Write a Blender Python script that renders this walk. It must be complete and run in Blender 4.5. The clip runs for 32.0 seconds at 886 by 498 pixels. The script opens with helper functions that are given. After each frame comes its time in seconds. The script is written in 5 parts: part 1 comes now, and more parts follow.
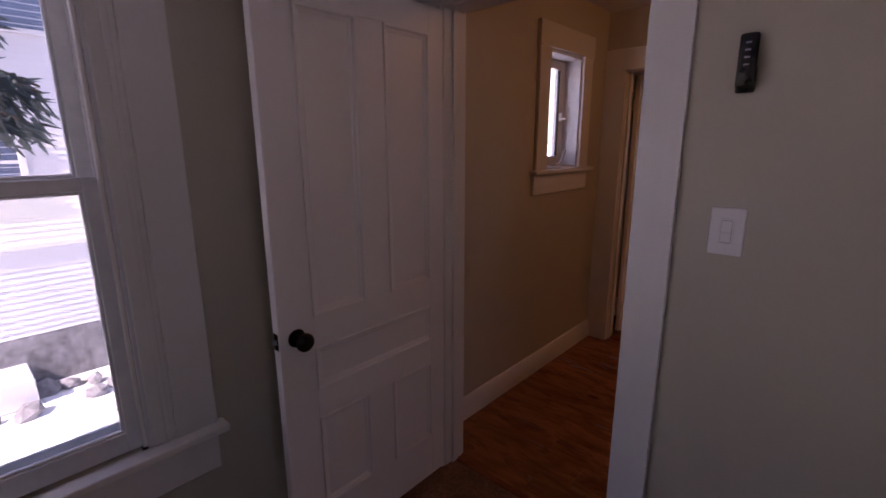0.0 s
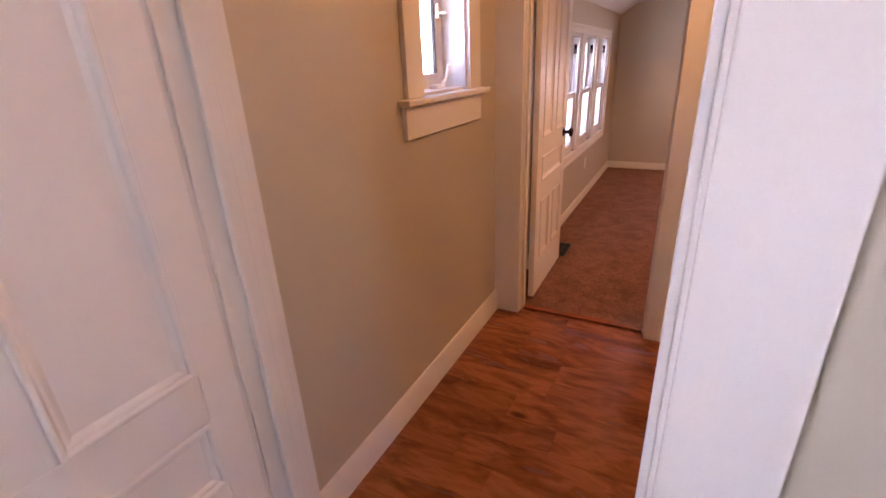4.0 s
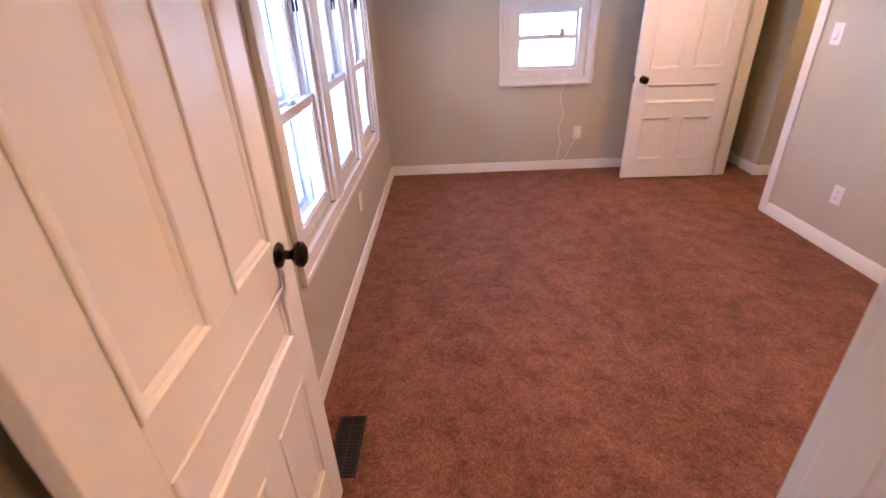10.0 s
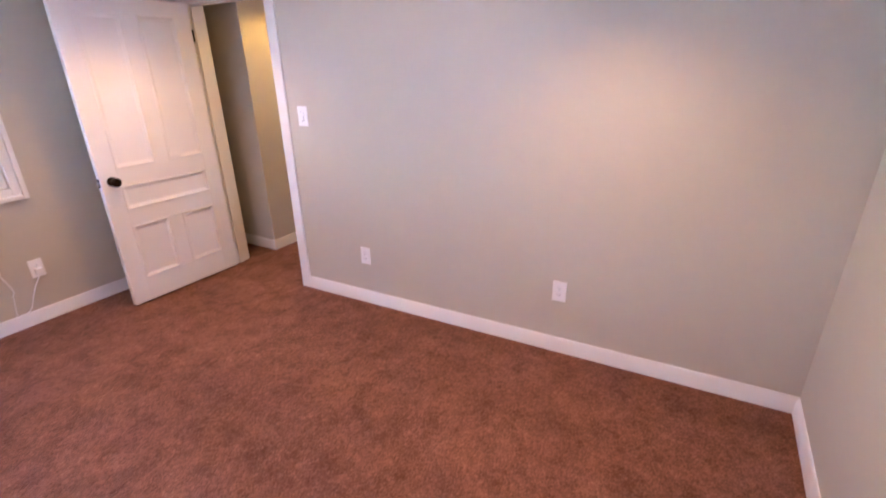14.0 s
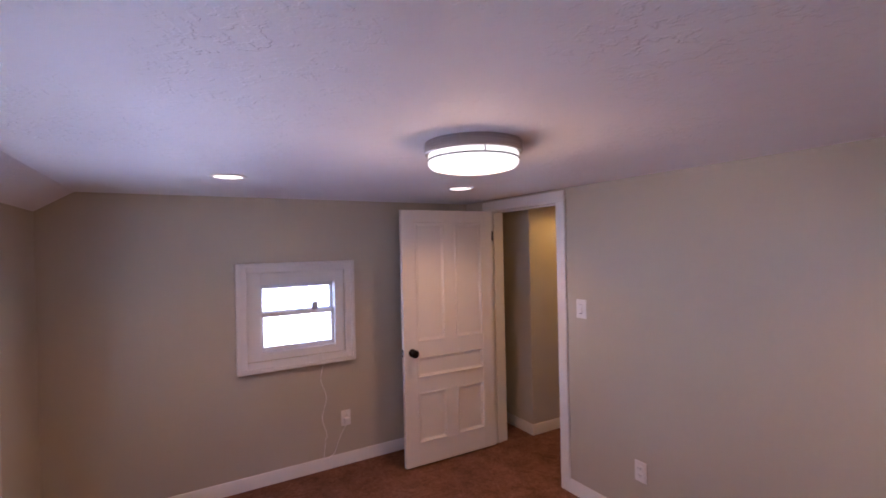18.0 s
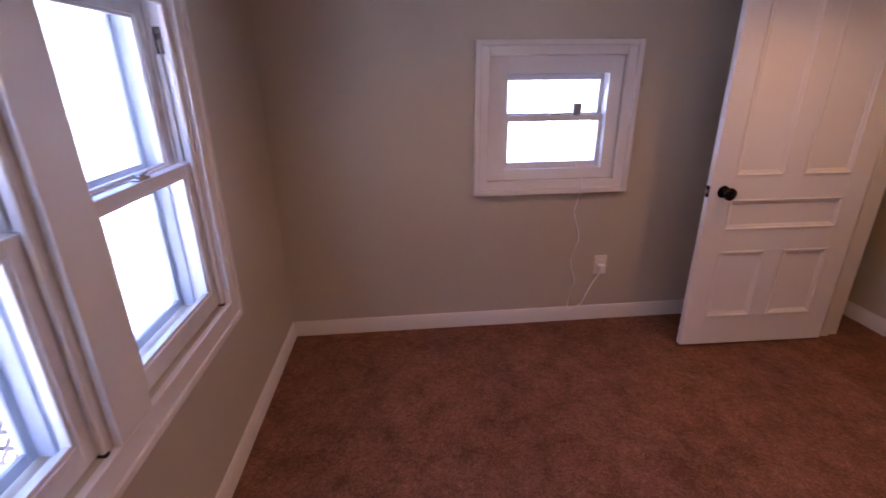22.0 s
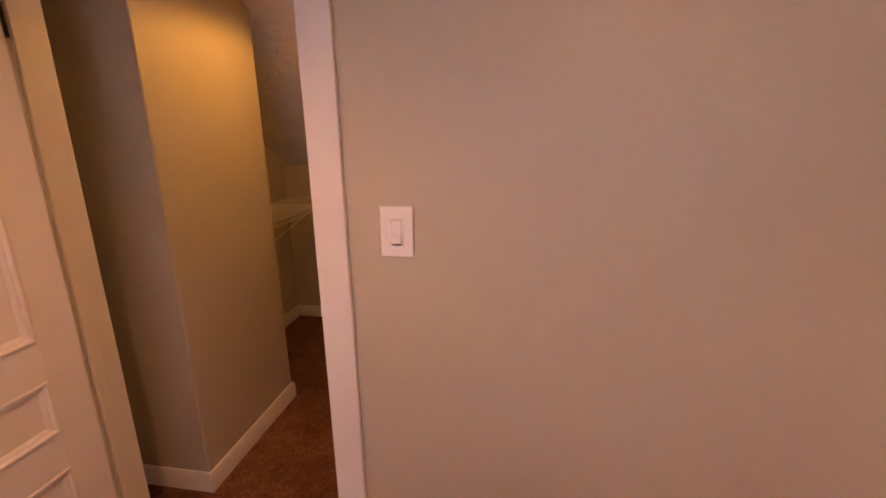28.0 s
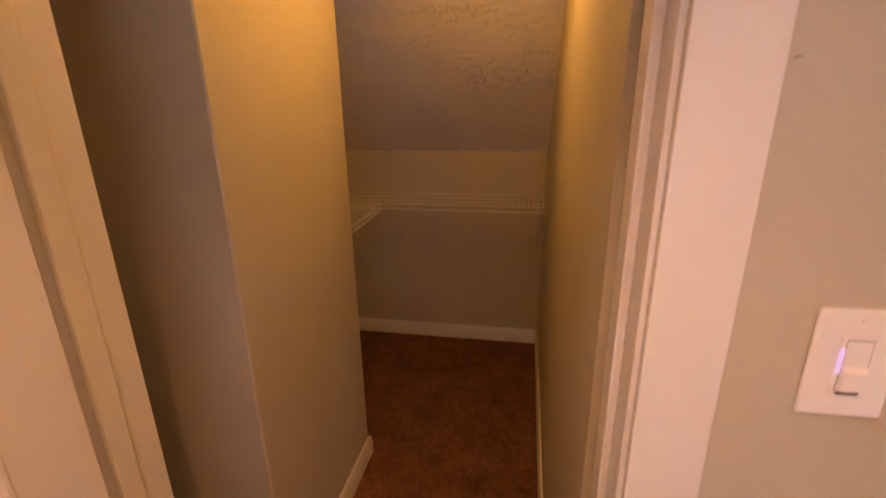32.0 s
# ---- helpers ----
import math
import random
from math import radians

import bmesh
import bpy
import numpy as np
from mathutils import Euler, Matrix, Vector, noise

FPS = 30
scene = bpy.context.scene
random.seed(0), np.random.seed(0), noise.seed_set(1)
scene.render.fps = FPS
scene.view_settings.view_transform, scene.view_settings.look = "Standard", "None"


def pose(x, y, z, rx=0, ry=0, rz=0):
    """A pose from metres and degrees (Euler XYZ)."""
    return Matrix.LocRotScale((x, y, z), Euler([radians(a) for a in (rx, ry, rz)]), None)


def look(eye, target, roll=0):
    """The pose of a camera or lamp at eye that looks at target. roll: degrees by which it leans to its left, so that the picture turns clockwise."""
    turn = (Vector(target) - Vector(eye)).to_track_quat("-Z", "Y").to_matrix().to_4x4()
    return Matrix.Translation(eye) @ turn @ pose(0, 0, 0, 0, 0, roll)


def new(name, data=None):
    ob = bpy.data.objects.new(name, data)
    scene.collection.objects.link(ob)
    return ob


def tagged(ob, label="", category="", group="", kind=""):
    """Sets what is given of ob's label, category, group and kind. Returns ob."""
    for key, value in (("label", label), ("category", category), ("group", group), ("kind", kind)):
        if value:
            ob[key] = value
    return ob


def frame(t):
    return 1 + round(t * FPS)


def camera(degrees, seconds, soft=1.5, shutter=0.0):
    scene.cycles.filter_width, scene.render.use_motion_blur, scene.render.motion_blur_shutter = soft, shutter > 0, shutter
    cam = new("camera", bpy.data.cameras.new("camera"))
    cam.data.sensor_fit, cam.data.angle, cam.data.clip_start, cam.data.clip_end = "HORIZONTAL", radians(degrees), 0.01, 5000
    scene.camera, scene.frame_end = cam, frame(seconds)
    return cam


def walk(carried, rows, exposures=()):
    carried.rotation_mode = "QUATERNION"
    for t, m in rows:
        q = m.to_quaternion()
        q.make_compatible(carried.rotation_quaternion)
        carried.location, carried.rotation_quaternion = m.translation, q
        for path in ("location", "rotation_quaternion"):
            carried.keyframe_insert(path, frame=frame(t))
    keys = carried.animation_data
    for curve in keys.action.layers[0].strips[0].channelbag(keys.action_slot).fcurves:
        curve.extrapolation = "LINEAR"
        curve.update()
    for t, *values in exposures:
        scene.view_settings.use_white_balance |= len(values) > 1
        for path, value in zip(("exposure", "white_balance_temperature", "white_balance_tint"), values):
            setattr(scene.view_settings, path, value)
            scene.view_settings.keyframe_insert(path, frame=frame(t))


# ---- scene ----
cam = camera(88.0, 32.0, soft=1.6, shutter=0.3)
PATH = [
    (0, (1.473, -3.367, 1.515), (0.163, -1.924, 1.067), -0.2),
    (0.5, (1.441, -3.277, 1.506), (0.186, -1.791, 1.039), -0.8),
    (1, (1.39, -3.136, 1.505), (0.129, -1.655, 1.041), -1.1),
    (1.5, (1.322, -3.04, 1.496), (0.132, -1.527, 0.954), -1.2),
    (2, (1.187, -2.972, 1.501), (0.208, -1.312, 0.965), -2.4),
    (2.5, (1.095, -2.913, 1.488), (0.256, -1.212, 0.855), -1.9),
    (3, (1.039, -2.785, 1.473), (0.165, -1.112, 0.812), -2.9),
    (3.5, (0.996, -2.607, 1.482), (0.086, -0.968, 0.783), -2.8),
    (5.5, (0.714, -1.951, 1.471), (0.292, -0.232, 0.539), -1.7),
    (6, (0.628, -1.763, 1.468), (0.494, -0.011, 0.513), -3.3),
    (6.5, (0.62, -1.613, 1.469), (0.685, 0.128, 0.486), -3.6),
    (7, (0.661, -1.404, 1.474), (0.642, 0.36, 0.532), -2.7),
    (7.5, (0.638, -1.194, 1.47), (0.55, 0.551, 0.497), -1.9),
    (8, (0.575, -0.975, 1.486), (0.603, 0.796, 0.558), -1.6),
    (8.5, (0.592, -0.733, 1.487), (0.483, 1.053, 0.594), -1.6),
    (9, (0.583, -0.504, 1.479), (0.441, 1.248, 0.525), -1.2),
    (9.5, (0.549, -0.306, 1.493), (0.578, 1.45, 0.537), -2.0),
    (10, (0.59, -0.134, 1.491), (0.541, 1.631, 0.552), -2.5),
    (10.5, (0.653, 0.042, 1.509), (0.525, 1.765, 0.501), -2.2),
    (11, (0.626, 0.236, 1.522), (0.546, 1.946, 0.488), -2.9),
    (11.5, (0.614, 0.383, 1.505), (0.629, 2.081, 0.449), -1.8),
    (12, (0.665, 0.538, 1.411), (0.689, 2.172, 0.257), -2.0),
    (12.5, (0.754, 0.621, 1.438), (1.057, 2.187, 0.232), -1.0),
    (13, (0.76, 0.686, 1.425), (1.605, 2.035, 0.214), -1.6),
    (13.5, (0.774, 0.683, 1.465), (2.121, 1.789, 0.484), -0.8),
    (14, (0.788, 0.668, 1.534), (2.39, 1.606, 0.788), -0.9),
    (14.5, (0.797, 0.661, 1.591), (2.525, 1.568, 1.152), -2.8),
    (16.5, (0.742, 0.665, 1.655), (2.297, 1.918, 1.759), -2.0),
    (17, (0.765, 0.709, 1.667), (2.123, 2.174, 1.76), -1.5),
    (17.5, (0.725, 0.773, 1.661), (1.891, 2.398, 1.703), -1.7),
    (18, (0.727, 0.824, 1.663), (1.717, 2.561, 1.653), -1.3),
    (18.5, (0.75, 0.915, 1.66), (1.469, 2.78, 1.611), -0.9),
    (19, (0.801, 1.007, 1.643), (1.245, 2.951, 1.482), -0.0),
    (19.5, (0.777, 1.121, 1.619), (1.135, 3.069, 1.345), 0.4),
    (20, (0.721, 1.292, 1.599), (1.113, 3.224, 1.257), -0.8),
    (20.5, (0.731, 1.419, 1.561), (1.128, 3.318, 1.077), -0.2),
    (21, (0.762, 1.574, 1.504), (1.018, 3.488, 0.98), -0.8),
    (21.5, (0.734, 1.693, 1.446), (0.743, 3.571, 0.756), -1.2),
    (22, (0.685, 1.859, 1.425), (0.829, 3.721, 0.712), -0.7),
    (22.5, (0.724, 1.997, 1.443), (1.294, 3.752, 0.671), -0.2),
    (23, (0.875, 2.073, 1.448), (1.821, 3.706, 0.784), -0.4),
    (23.5, (0.967, 2.157, 1.478), (2.28, 3.539, 0.874), 0.7),
    (24, (1.031, 2.251, 1.473), (2.647, 3.268, 0.878), -0.7),
    (24.5, (1.095, 2.309, 1.478), (2.872, 2.983, 0.855), -0.7),
    (25, (1.212, 2.32, 1.482), (3.025, 2.944, 0.911), -0.6),
    (25.5, (1.309, 2.374, 1.503), (3.145, 2.932, 0.938), -0.7),
    (27.5, (1.799, 2.544, 1.49), (3.66, 3.047, 0.959), -0.1),
    (28, (1.939, 2.658, 1.484), (3.84, 2.996, 0.96), -0.9),
    (28.5, (2.06, 2.708, 1.456), (3.945, 2.994, 0.851), 0.8),
    (29, (2.234, 2.744, 1.46), (4.094, 3.11, 0.824), 1.0),
    (29.5, (2.331, 2.844, 1.462), (4.206, 3.136, 0.83), 0.1),
    (30, (2.37, 2.993, 1.502), (4.261, 3.39, 0.986), 0.1),
    (30.5, (2.386, 3.073, 1.532), (4.282, 3.556, 1.113), 1.0),
    (31, (2.395, 3.093, 1.548), (4.281, 3.65, 1.185), 1.5),
    (31.5, (2.431, 3.166, 1.546), (4.339, 3.663, 1.21), 1.5),
    (32, (2.481, 3.275, 1.503), (4.349, 3.62, 0.879), -0.8),
]
EXPOSURES = [
    (0.0, 1.4, 6850, 48), (1.0, 2.6, 6800, 46), (2.0, 3.5, 6650, 43), (3.0, 3.76, 6650, 42), (4.5, 4.05, 6850, 37), (6.0, 4.4, 6950, 32), (7.0, 4.68, 6500, 27), (8.0, 4.68, 6000, 25), (9.0, 4.6, 5500, 24),
    (10.0, 4.52, 5250, 25), (12.0, 4.46, 4780, 18), (13.0, 4.52, 4720, 19), (14.0, 4.67, 4800, 22), (14.5, 4.5, 4950, 26), (17.0, 3.48, 5200, 31), (19.0, 3.32, 5250, 32), (21.0, 3.18, 5350, 36), (23.0, 3.42, 5600, 38),
    (25.0, 3.68, 6700, 42), (28.0, 3.57, 7700, 46), (30.0, 3.47, 8000, 44), (31.0, 3.62, 8100, 38), (32.0, 3.82, 7700, 34),
]
walk(cam, [(t, look(eye, target, roll)) for t, eye, target, roll in PATH], EXPOSURES)

# ---------------------------------------------------------------- world, sun, exposure
world = bpy.data.worlds.new("sky")
scene.world = world
world.use_nodes = True
_wn = world.node_tree
_sky = _wn.nodes.new("ShaderNodeTexSky")
_sky.sky_type = "NISHITA"
_sky.sun_disc = False
SUN_UP, SUN_ROUND = radians(44), radians(172)
_sky.sun_elevation, _sky.sun_rotation = SUN_UP, SUN_ROUND
_wn.links.new(_sky.outputs[0], _wn.nodes["Background"].inputs[0])
_wn.nodes["Background"].inputs[1].default_value = 0.15

_sun = bpy.data.lights.new("sun", "SUN")
_sun.energy, _sun.angle, _sun.color = 5.0, radians(0.5), (1.0, 0.95, 0.88)
sun = new("sun", _sun)
_way = Vector((math.sin(SUN_ROUND) * math.cos(SUN_UP), math.cos(SUN_ROUND) * math.cos(SUN_UP), math.sin(SUN_UP)))
sun.matrix_world = Matrix.Translation((6, -6, 12)) @ _way.to_track_quat("Z", "Y").to_matrix().to_4x4()


def lamp(name, kind, place, watts, colour, size=0.1, cone=None, blend=0.5, aim=None):
    data = bpy.data.lights.new(name, kind)
    data.energy, data.color = watts, colour
    if kind == "AREA":
        data.shape, data.size = "DISK", size
    else:
        data.shadow_soft_size = size
    if cone:
        data.spot_size, data.spot_blend = radians(cone), blend
    ob = new(name, data)
    ob.matrix_world = look(place, aim or (place[0], place[1] + 0.0001, place[2] - 1))
    return ob


WARM = (1.0, 0.51, 0.18)
AMBER = (1.0, 0.50, 0.16)

# ---------------------------------------------------------------- plan, in metres
XR, FAR, CEIL = 2.945, 4.255, 2.035      # bedroom: right wall, far wall, ceiling
WT, WE = 0.12, 0.15                      # wall thickness: hall walls, closet wall
CARPET_Z = 0.012
YA0, YA1 = -1.95, -1.83                  # wall with the first door: room face, hall face
HALL_CEIL, ROOM_A_CEIL = 2.40, 2.40
GROUND = -2.95
DOOR_A = (0.196, 0.965, 2.02)             # opening: from x, to x, head height
DOOR_B = (0.157, 0.877, 2.00)
DOOR_C = (3.152, 3.945, 1.945)           # from y, to y
WIN_B = (1.38, 3.50, 0.59, 1.715)        # outer edge of the casing round the three sashes
EAST_SKEW, EAST_PIVOT = 0.037, 3.132     # the east wall runs out of square, away from the room towards the south
CWB = 0.145                              # width of the bedroom door's casing on the stair side
EDGE = 1.138                             # landing edge over the stairs
WELL = -0.985                            # near side of the stairwell
CLOSET_BACK, CLOSET_END, CLOSET_SIDE = 5.14, 4.42, 3.165


# ---------------------------------------------------------------- materials
def material(name, rough=0.5, metal=0.0):
    m = bpy.data.materials.new(name)
    m.use_nodes = True
    b = m.node_tree.nodes["Principled BSDF"]
    b.inputs["Roughness"].default_value, b.inputs["Metallic"].default_value = rough, metal
    return m, m.node_tree, b


def node(nt, kind, **values):
    n = nt.nodes.new(kind)
    for key, value in values.items():
        n.inputs[key].default_value = value
    return n


def place_of(nt, scale=(1, 1, 1), turn=(0, 0, 0)):
    co = nt.nodes.new("ShaderNodeTexCoord")
    mp = nt.nodes.new("ShaderNodeMapping")
    mp.inputs["Scale"].default_value, mp.inputs["Rotation"].default_value = scale, turn
    nt.links.new(co.outputs["Object"], mp.inputs["Vector"])
    return mp.outputs["Vector"]


def noise_of(nt, vec, scale, detail=4.0, rough=0.55):
    n = node(nt, "ShaderNodeTexNoise", Scale=scale, Detail=detail, Roughness=rough)
    nt.links.new(vec, n.inputs["Vector"])
    return n.outputs["Fac"]


def ramp_of(nt, fac, stops):
    r = nt.nodes.new("ShaderNodeValToRGB")
    while len(r.color_ramp.elements) < len(stops):
        r.color_ramp.elements.new(0.5)
    for e, (at, c) in zip(r.color_ramp.elements, stops):
        e.position, e.color = at, (*c, 1)
    nt.links.new(fac, r.inputs["Fac"])
    return r.outputs["Color"]


def blend_of(nt, fac, a, b, mode="MIX"):
    x = nt.nodes.new("ShaderNodeMix")
    x.data_type, x.blend_type = "RGBA", mode
    for sock, value in ((x.inputs[0], fac), (x.inputs[6], a), (x.inputs[7], b)):
        if isinstance(value, (float, int)):
            sock.default_value = value
        elif isinstance(value, tuple):
            sock.default_value = (*value, 1)
        else:
            nt.links.new(value, sock)
    return x.outputs[2]


def bump_of(nt, bsdf, height, strength=0.2, distance=0.002, chain=None):
    b = node(nt, "ShaderNodeBump", Strength=strength, Distance=distance)
    nt.links.new(height, b.inputs["Height"])
    if chain:
        nt.links.new(chain, b.inputs["Normal"])
    nt.links.new(b.outputs["Normal"], bsdf.inputs["Normal"])
    return b.outputs["Normal"]


def painted(name, colour, rough, grain=0.02, relief=0.12, relief_scale=220.0, relief_depth=0.0008, stain=0.03):
    """Paint with faint large unevenness, roller texture and a little change of gloss."""
    m, nt, b = material(name, rough)
    vec = place_of(nt)
    large = noise_of(nt, vec, 1.3, 3.0)
    fine = noise_of(nt, vec, 30.0, 4.0)
    dark = tuple(c * (1 - 3 * stain) for c in colour)
    light = tuple(min(1, c * (1 + stain)) for c in colour)
    base = ramp_of(nt, large, [(0.3, dark), (0.7, light)])
    col = blend_of(nt, grain * 8, base, ramp_of(nt, fine, [(0.35, dark), (0.65, light)]))
    nt.links.new(col, b.inputs["Base Color"])
    gloss = ramp_of(nt, noise_of(nt, vec, 6.0, 3.0), [(0.3, (rough * 0.96,) * 3), (0.7, (min(1, rough * 1.04),) * 3)])
    nt.links.new(gloss, b.inputs["Roughness"])
    bump_of(nt, b, noise_of(nt, vec, relief_scale, 3.0), relief, relief_depth)
    return m


WALL = painted("greige_wall_paint", (0.515, 0.470, 0.366), 0.46, relief=0.10, stain=0.010)
TRIM = painted("white_trim_paint", (0.73, 0.71, 0.665), 0.42, grain=0.01, relief=0.015, relief_scale=140.0, stain=0.004)
DOOR_PAINT = painted("white_door_paint", (0.79, 0.765, 0.725), 0.38, grain=0.01, relief=0.03, relief_scale=90.0, stain=0.006)
SASH_PAINT = painted("white_sash_paint", (0.72, 0.72, 0.72), 0.38, grain=0.04, relief=0.15, relief_scale=60.0, stain=0.06)
STORM = painted("storm_window_paint", (0.40, 0.44, 0.49), 0.45, grain=0.03, stain=0.06)
PLASTIC = painted("white_plastic", (0.82, 0.80, 0.77), 0.28, grain=0.0, relief=0.0, stain=0.005)


def ceiling_material(name, scale, stretch, relief, depth):
    """Hand-trowelled ceiling: flat paint with raised broken ridges."""
    m, nt, b = material(name, 0.75)
    vec = place_of(nt, stretch)
    base = ramp_of(nt, noise_of(nt, vec, 1.1, 3.0), [(0.3, (0.78, 0.76, 0.77)), (0.7, (0.84, 0.82, 0.83))])
    nt.links.new(base, b.inputs["Base Color"])
    bend = node(nt, "ShaderNodeTexNoise", Scale=9.0, Detail=3.0)
    nt.links.new(vec, bend.inputs["Vector"])
    warped = nt.nodes.new("ShaderNodeVectorMath")
    warped.operation = "MULTIPLY_ADD"
    warped.inputs[1].default_value = (0.03, 0.03, 0.03)
    nt.links.new(bend.outputs["Color"], warped.inputs[0])
    nt.links.new(vec, warped.inputs[2])
    ridge = node(nt, "ShaderNodeTexNoise", Scale=scale, Detail=3.0, Roughness=0.55)
    nt.links.new(warped.outputs[0], ridge.inputs["Vector"])
    lines = ramp_of(nt, ridge.outputs["Fac"], [(0.54, (0, 0, 0)), (0.60, (1, 1, 1)), (0.66, (0.8, 0.8, 0.8))])
    where = ramp_of(nt, noise_of(nt, vec, 3.0, 3.0), [(0.40, (0.15, 0.15, 0.15)), (0.65, (1, 1, 1))])
    height = blend_of(nt, 1.0, lines, where, "MULTIPLY")
    chain = bump_of(nt, b, noise_of(nt, vec, 85.0, 4.0), 0.5, 0.0018)
    bump_of(nt, b, height, relief, depth, chain)
    return m


CEILING = ceiling_material("trowelled_ceiling_paint", 30.0, (1, 1, 1), 0.55, 0.0045)
SLOPE_PAINT = ceiling_material("ridged_slope_paint", 24.0, (1, 0.8, 1.6), 0.9, 0.008)


def carpet_material():
    """Red-brown cut pile: speckled yarn, soft patches where the pile leans."""
    m, nt, b = material("brown_cut_pile_carpet", 0.95)
    vec = place_of(nt)
    yarn = noise_of(nt, vec, 130.0, 3.0, 0.75)
    tuft = noise_of(nt, vec, 46.0, 4.0, 0.70)
    lean = noise_of(nt, vec, 7.5, 7.0, 0.70)
    track = noise_of(nt, place_of(nt, (1.0, 0.40, 1.0), (0, 0, 0.5)), 2.2, 4.0)
    base = ramp_of(nt, yarn, [(0.32, (0.078, 0.034, 0.019)), (0.50, (0.197, 0.090, 0.052)), (0.68, (0.439, 0.227, 0.133))])
    mid = ramp_of(nt, tuft, [(0.32, (0.122, 0.053, 0.030)), (0.50, (0.202, 0.090, 0.052)), (0.68, (0.315, 0.150, 0.086))])
    col = blend_of(nt, 0.5, base, mid)
    col = blend_of(nt, 0.70, col, ramp_of(nt, lean, [(0.36, (0.44, 0.40, 0.38)), (0.50, (0.80, 0.78, 0.77)), (0.62, (1, 1, 1))]), "MULTIPLY")
    col = blend_of(nt, 0.45, col, ramp_of(nt, track, [(0.38, (0.60, 0.57, 0.55)), (0.60, (1, 1, 1))]), "MULTIPLY")
    nt.links.new(col, b.inputs["Base Color"])
    b.inputs["Sheen Weight"].default_value = 0.10
    b.inputs["Sheen Roughness"].default_value = 0.45
    b.inputs["Sheen Tint"].default_value = (1.0, 0.74, 0.55, 1.0)
    b.inputs["Specular IOR Level"].default_value = 0.1
    chain = bump_of(nt, b, yarn, 0.45, 0.006)
    chain = bump_of(nt, b, tuft, 0.5, 0.010, chain)
    bump_of(nt, b, lean, 0.5, 0.02, chain)
    return m


CARPET = carpet_material()


def plank_material(name, dark, mid, light, along_x=True, rough=0.22):
    """Satin laminate board: fine grain, broad wavering figure, ringed knots, and a tone of its own for each board."""
    m, nt, b = material(name, rough)
    info = nt.nodes.new("ShaderNodeObjectInfo")
    co = nt.nodes.new("ShaderNodeTexCoord")
    shift = nt.nodes.new("ShaderNodeVectorMath")
    shift.operation = "MULTIPLY_ADD"
    shift.inputs[1].default_value = (3.7, 5.3, 2.9)
    comb = nt.nodes.new("ShaderNodeCombineXYZ")
    for k in range(3):
        nt.links.new(info.outputs["Random"], comb.inputs[k])
    nt.links.new(comb.outputs[0], shift.inputs[0])
    nt.links.new(co.outputs["Object"], shift.inputs[2])

    def stretched(long, across):
        mp = nt.nodes.new("ShaderNodeMapping")
        mp.inputs["Scale"].default_value = (long, across, across) if along_x else (across, long, across)
        nt.links.new(shift.outputs[0], mp.inputs["Vector"])
        return mp.outputs["Vector"]

    fine = noise_of(nt, stretched(3.0, 60.0), 1.6, 6.0, 0.65)
    figure = node(nt, "ShaderNodeTexNoise", Scale=1.5, Detail=7.0, Roughness=0.60, Distortion=1.1)
    nt.links.new(stretched(1.6, 6.5), figure.inputs["Vector"])
    smudge = node(nt, "ShaderNodeTexNoise", Scale=0.8, Detail=3.5, Roughness=0.55, Distortion=0.8)
    nt.links.new(stretched(4.5, 11.0), smudge.inputs["Vector"])
    cell = node(nt, "ShaderNodeTexVoronoi", Scale=1.0, Randomness=1.0)
    nt.links.new(stretched(3.2, 7.5), cell.inputs["Vector"])
    col = ramp_of(nt, figure.outputs["Fac"], [(0.30, dark), (0.46, mid), (0.56, light), (0.72, mid)])
    col = blend_of(nt, 0.30, col, ramp_of(nt, fine, [(0.30, (0.74, 0.70, 0.67)), (0.55, (1, 1, 1)), (0.75, (1.0, 0.98, 0.95))]), "MULTIPLY")
    col = blend_of(nt, 0.62, col, ramp_of(nt, smudge.outputs["Fac"], [(0.30, (0.24, 0.18, 0.15)), (0.41, (0.62, 0.56, 0.53)), (0.52, (1, 1, 1))]), "MULTIPLY")
    knot = ramp_of(nt, cell.outputs["Distance"], [(0.03, (0.12, 0.08, 0.07)), (0.10, (0.36, 0.28, 0.25)), (0.15, (0.80, 0.76, 0.74)), (0.22, (1, 1, 1))])
    some = nt.nodes.new("ShaderNodeSeparateColor")
    nt.links.new(cell.outputs["Color"], some.inputs[0])
    few = ramp_of(nt, some.outputs[0], [(0.66, (0, 0, 0)), (0.70, (1, 1, 1))])
    col = blend_of(nt, few, col, blend_of(nt, 0.9, col, knot, "MULTIPLY"))
    tone = ramp_of(nt, info.outputs["Random"], [(0.0, (0.80, 0.77, 0.74)), (0.5, (0.95, 0.94, 0.93)), (1.0, (1.0, 1.0, 1.0))])
    col = blend_of(nt, 1.0, col, tone, "MULTIPLY")
    nt.links.new(col, b.inputs["Base Color"])
    b.inputs["Specular IOR Level"].default_value = 0.3
    gl = ramp_of(nt, figure.outputs["Fac"], [(0.3, (rough + 0.08,) * 3), (0.7, (rough - 0.04,) * 3)])
    nt.links.new(gl, b.inputs["Roughness"])
    bump_of(nt, b, fine, 0.12, 0.0010)
    return m


